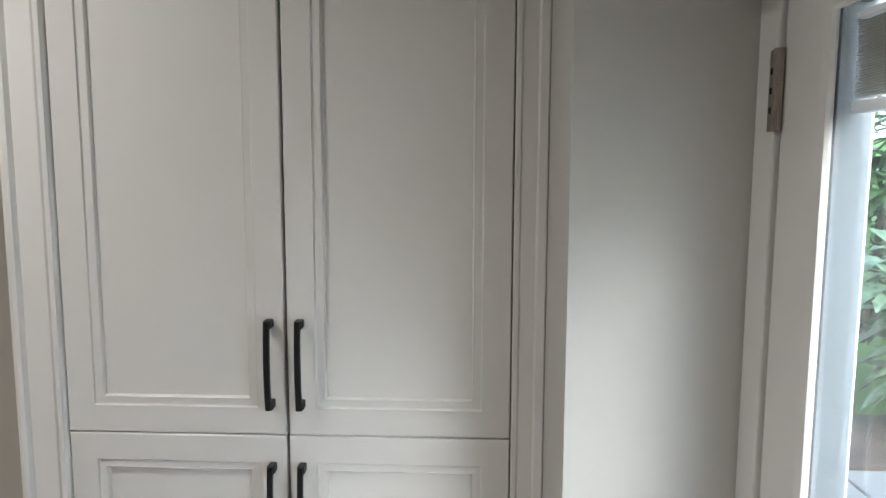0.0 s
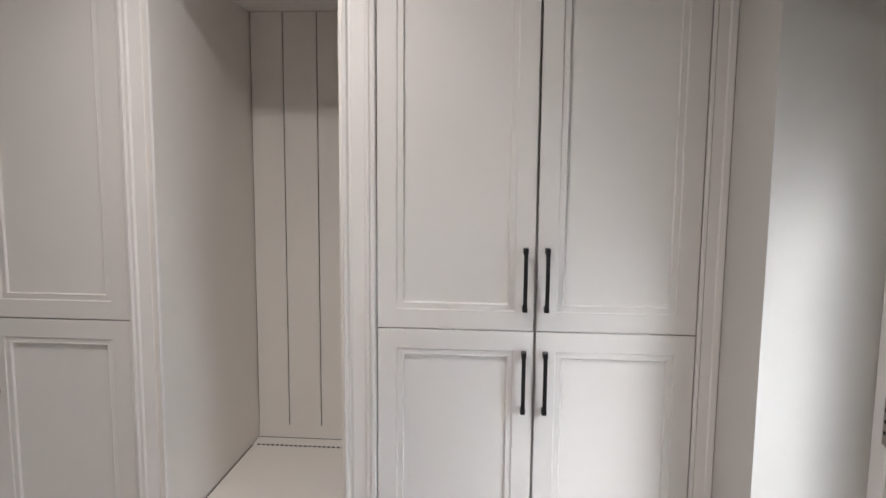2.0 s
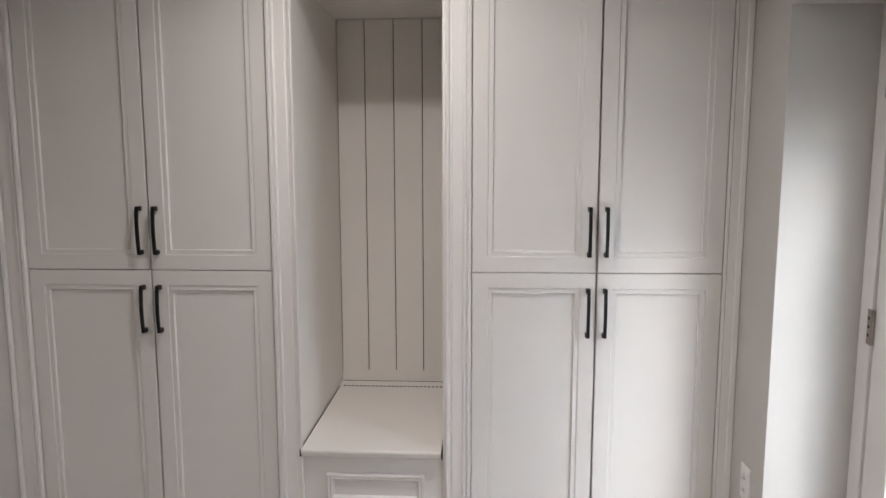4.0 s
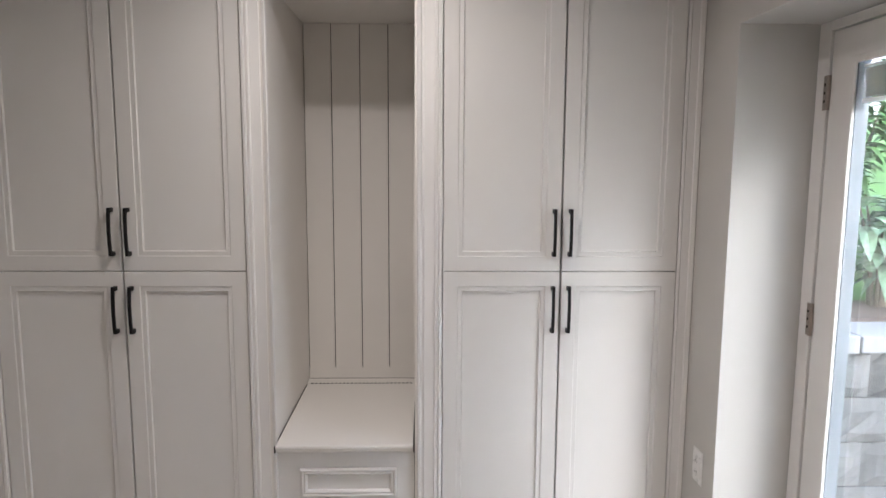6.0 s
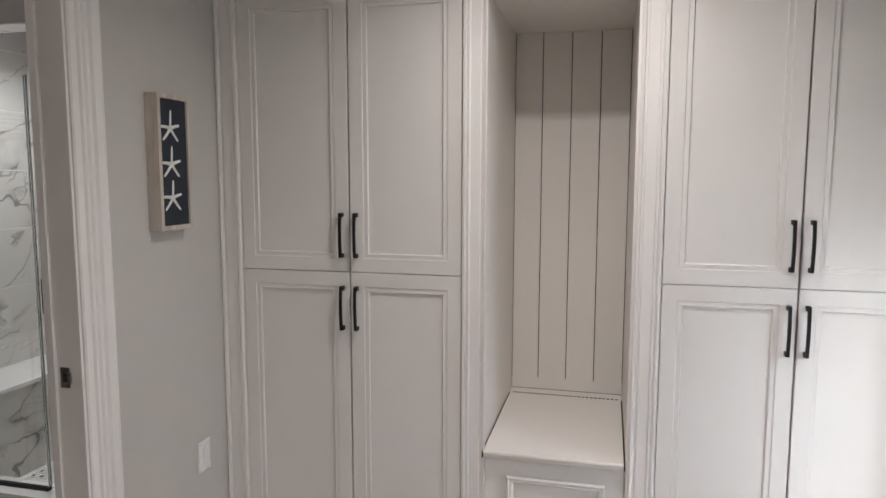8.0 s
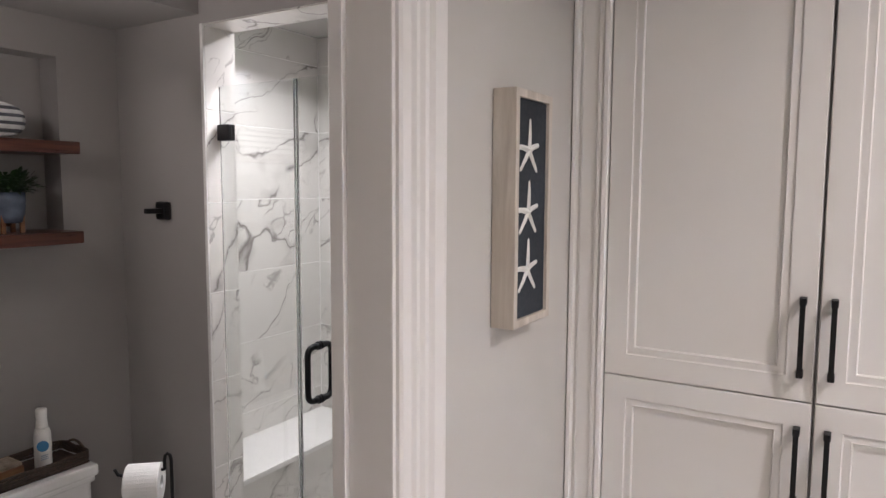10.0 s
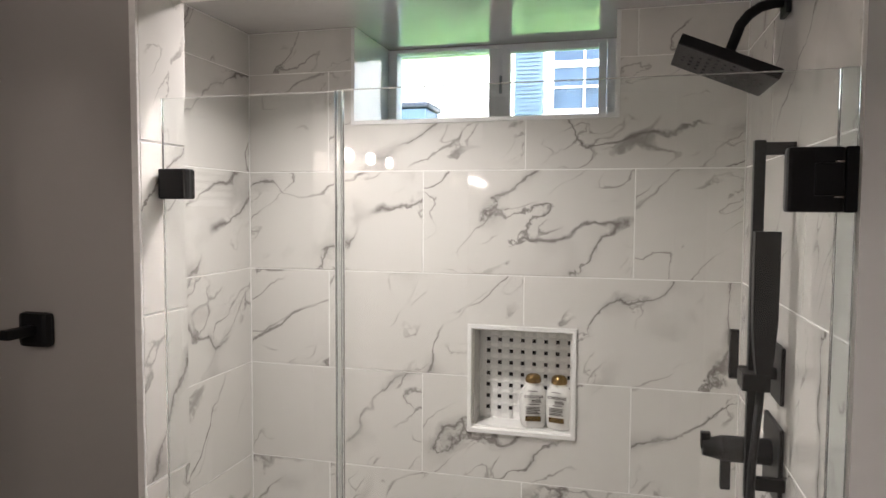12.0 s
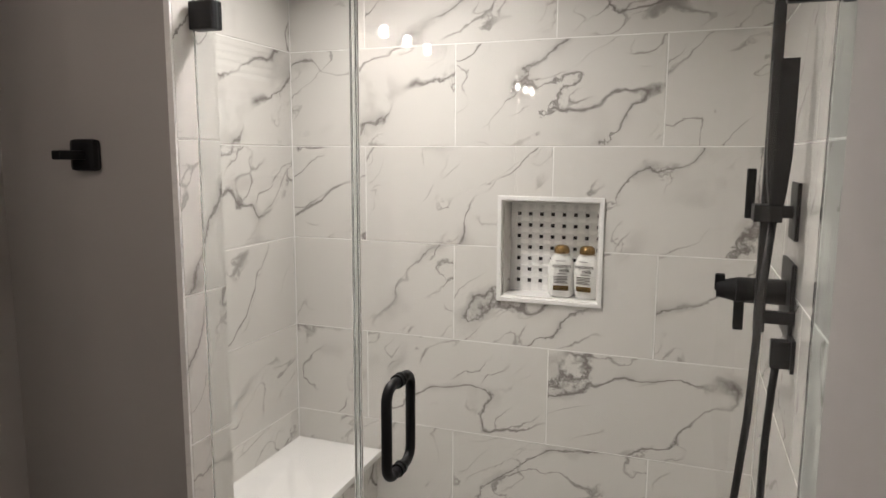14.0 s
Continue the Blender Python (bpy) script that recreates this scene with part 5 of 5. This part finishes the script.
kinds = []
for row in range(4):
    for col in range(8):
        x = 0.70 + col * 0.404 + (0.2 if row % 2 else 0.0)
        if x > 2.4:
            continue
        k = (row * 3 + col) % 5
        if k >= len(kinds):
            ob = part("block", rough_block(len(kinds)), BLOCK, retain)
            kinds.append(ob)
        else:
            ob = new("block", kinds[k].data)
            ob.parent = retain
        ob.location = (x, 1.80 + 0.004 * ((row + col) % 3), 0.045 + row * 0.202)
for col in range(4):
    part("cap_stone", box((0.52 + col * 0.51, 1.755, 0.755), (1.022 + col * 0.51, 2.03, 0.83), 0.008), CONC, retain)

SHRUBLEAF = surface("shrub_leaf", (0.075, 0.17, 0.03), 0.45, vary=0.3, scale=20, bump=0.1)
PALELEAF = surface("variegated_leaf", (0.22, 0.34, 0.20), 0.45, vary=0.35, scale=40, bump=0.1)
STEM = surface("stem_bark", (0.13, 0.10, 0.06), 0.9, vary=0.2, scale=20, bump=0.4)


def shrub(x, y, z, height, spread, count, size, seed, material, label):
    r = random.Random(seed)
    ob = thing("shrub", (x, y, z), label, "shrub", "plants above the wall")
    bm, lf = bmesh.new(), bmesh.new()
    tips = []
    for k in range(9):
        a = r.uniform(0, 2 * math.pi)
        lean = r.uniform(0.15, 1.0) * spread
        top = Vector((lean * math.cos(a), lean * math.sin(a), height * r.uniform(0.6, 1.0)))
        pts = [Vector((0.03 * math.cos(a), 0.03 * math.sin(a), -0.01)), top * 0.45 + Vector((0, 0, 0.08 * height)), top]
        add_tube(bm, pts, [0.012, 0.008, 0.004], 6)
        tips.append(pts)
    for k in range(count):
        pts = r.choice(tips)
        u = r.uniform(0.25, 1.0)
        p = pts[1].lerp(pts[2], (u - 0.45) / 0.55) if u > 0.45 else pts[0].lerp(pts[1], u / 0.45)
        a = r.uniform(0, 2 * math.pi)
        way = Vector((math.cos(a), math.sin(a), r.uniform(-0.2, 0.9)))
        leaf(lf, p + way * 0.03, way, size * r.uniform(0.7, 1.3), size * r.uniform(0.35, 0.6), r.uniform(0.1, 0.9))
    part("stems", bm, STEM, ob)
    part("foliage", lf, material, ob)


for k, (x, y, h, sp, c, sz, mt, lb) in enumerate((
        (0.95, 2.45, 0.95, 0.34, 420, 0.11, SHRUBLEAF, "bright green leafy shrub in the mulch bed"),
        (1.45, 2.30, 0.62, 0.28, 220, 0.15, PALELEAF, "pale variegated leafy plant in the mulch bed"),
        (1.95, 2.55, 1.15, 0.42, 480, 0.11, SHRUBLEAF, "bright green leafy shrub in the mulch bed"),
        (2.65, 2.60, 1.25, 0.45, 480, 0.12, SHRUBLEAF, "tall green leafy shrub in the mulch bed"),
        # next four: unseen shrubs added on the east bank to block low sky light
        (2.95, 1.20, 1.35, 0.50, 480, 0.12, SHRUBLEAF, "tall green leafy shrub in the mulch bed"),
        (2.95, 0.20, 1.45, 0.50, 480, 0.12, SHRUBLEAF, "tall green leafy shrub in the mulch bed"),
        (2.95, -0.80, 1.30, 0.50, 480, 0.12, SHRUBLEAF, "tall green leafy shrub in the mulch bed"),
        (2.95, -1.80, 1.40, 0.50, 480, 0.12, SHRUBLEAF, "tall green leafy shrub in the mulch bed"),
        (0.80, 2.75, 1.30, 0.30, 380, 0.10, SHRUBLEAF, "tall green leafy shrub in the mulch bed"),
        (1.55, 2.90, 1.55, 0.45, 520, 0.12, SHRUBLEAF, "tall green leafy shrub in the mulch bed"),
        (2.30, 2.95, 1.60, 0.45, 520, 0.12, SHRUBLEAF, "tall green leafy shrub in the mulch bed"))):
    shrub(x, y, 0.846 if x < 2.5 or y > 2 else 0.98, h, sp, c, sz, 40 + k, mt, lb)

# the neighbouring house
HY = 9.9
house = thing("neighbour_house", (0, HY, 0), "white sided neighbouring house with slate blue shutters", "house")
part("wall", box((-14, 0.0, 2.0), (8, 6.0, 7.2)), SIDING, house)
part("roof", box((-14.4, -0.4, 7.21), (8.4, 6.4, 7.45), 0.02), ROOF, house)
for i in range(14):
    part("siding_lap", box((-4.9, -0.016, 2.1 + i * 0.18), (7.9, -0.001, 2.1 + i * 0.18 + 0.17), 0.004), SIDING, house)
DIMPANE = surface("dim_blue_pane", (0.035, 0.06, 0.10), 0.08, vary=0.2, bump=0, spec=0.2)


def house_window(x, z0, z1, w):
    win = part("window", nested(w + 0.24, z1 - z0 + 0.24, [(0.0, 0.0), (0.0, -0.06), (0.11, -0.06), (0.12, -0.03)]), SIDING, house)
    win.location = (x, -0.018, (z0 + z1) / 2)
    hh = (z1 - z0) / 2
    part("pane", box((-w / 2, -0.042, -hh), (w / 2, -0.032, hh)), DIMPANE, win)
    part("meeting_rail", box((-w / 2, -0.066, -0.045), (w / 2, -0.043, 0.045)), SIDING, win)
    part("muntin", box((-0.014, -0.06, -hh), (0.014, -0.044, hh)), SIDING, win)
    for k in (-0.52, 0.52):
        part("muntin", box((-w / 2, -0.058, k * hh - 0.014), (w / 2, -0.045, k * hh + 0.014)), SIDING, win)
    for s in (-1, 1):
        c = s * (w / 2 + 0.345)
        shutter = part("shutter", box((c - 0.19, -0.05, -hh - 0.12), (c + 0.19, -0.004, hh + 0.12), 0.005), SHUTTER, win)
        for i in range(24):
            z = -hh - 0.06 + i * (2 * hh + 0.12) / 24
            part("louvre", box((c - 0.145, -0.068, z), (c + 0.145, -0.051, z + 0.028)), SHUTTER, shutter)


house_window(-3.31, 3.14, 4.34, 0.82)
garage = part("garage_door", nested(2.60, 2.30, [(0.0, 0.0), (0.0, -0.06), (0.12, -0.06), (0.13, -0.02)]), SIDING, house)
garage.location = (-6.10, -0.002, 3.25)
for k in range(3):
    x0 = -1.16 + k * 0.78
    part("raised_panel", nested(0.72, 0.62, [(0.0, 0.0), (0.0, -0.022), (0.03, -0.030), (0.05, -0.018)]), SIDING, garage).location = (x0 + 0.37, -0.02, 0.30)
    # grey strips paint the shade of the panel's grooves
    for j in range(2):
        part("groove_shade", box((x0 + 0.10 + j * 0.28, -0.045, 0.04), (x0 + 0.13 + j * 0.28, -0.037, 0.56)), CONC, garage)
    part("pane", box((x0 + 0.04, -0.034, 0.74), (x0 + 0.70, -0.021, 0.94)), DIMPANE, garage)
    for j in (1, 2, 3):
        part("muntin", box((x0 + 0.04 + j * 0.165 - 0.01, -0.045, 0.74), (x0 + 0.04 + j * 0.165 + 0.01, -0.035, 0.94)), SIDING, garage)
part("porch_eave", box((-9.0, -0.55, 4.06), (-4.45, -0.018, 4.30), 0.02), ROOF, house, "dark shingled eave over the garage door")
bin_ = thing("storage_bin", (-5.55, 8.9, 2.6), "dark navy lidded bin on the lawn", "bin")
part("body", box((-0.36, -0.3, -0.01), (0.36, 0.3, 0.42), 0.03), SHUTTER, bin_)
part("lid", box((-0.39, -0.33, 0.425), (0.39, 0.33, 0.50), 0.03), surface("dark_lid", (0.02, 0.025, 0.04), 0.5, bump=0), bin_)

# blades of grass before the shower window
r = random.Random(11)
verts, faces = [], []
for k in range(9000):
    x, y = r.uniform(-5.6, -0.8), 2.80 + 3.2 * r.random() ** 1.4
    z = ground_height(x, y)
    a, h, w, lean = r.uniform(0, 6.283), r.uniform(0.05, 0.12), r.uniform(0.003, 0.006), r.uniform(0.0, 0.05)
    ca, sa = math.cos(a), math.sin(a)
    b = len(verts)
    verts += [(x - w * sa, y + w * ca, z), (x + w * sa, y - w * ca, z), (x + lean * 0.5 * ca, y + lean * 0.5 * sa, z + 0.6 * h), (x + lean * 1.4 * ca, y + lean * 1.4 * sa, z + h)]
    faces += [(b, b + 1, b + 2), (b, b + 2, b + 3)]
me = bpy.data.meshes.new("grass")
me.from_pydata(verts, [], faces)
me.materials.append(surface("grass_blade", (0.21, 0.31, 0.11), 0.6, vary=0.4, scale=5, bump=0))
tagged(new("grass", me), "green blades of lawn grass", "grass", kind="stuff")
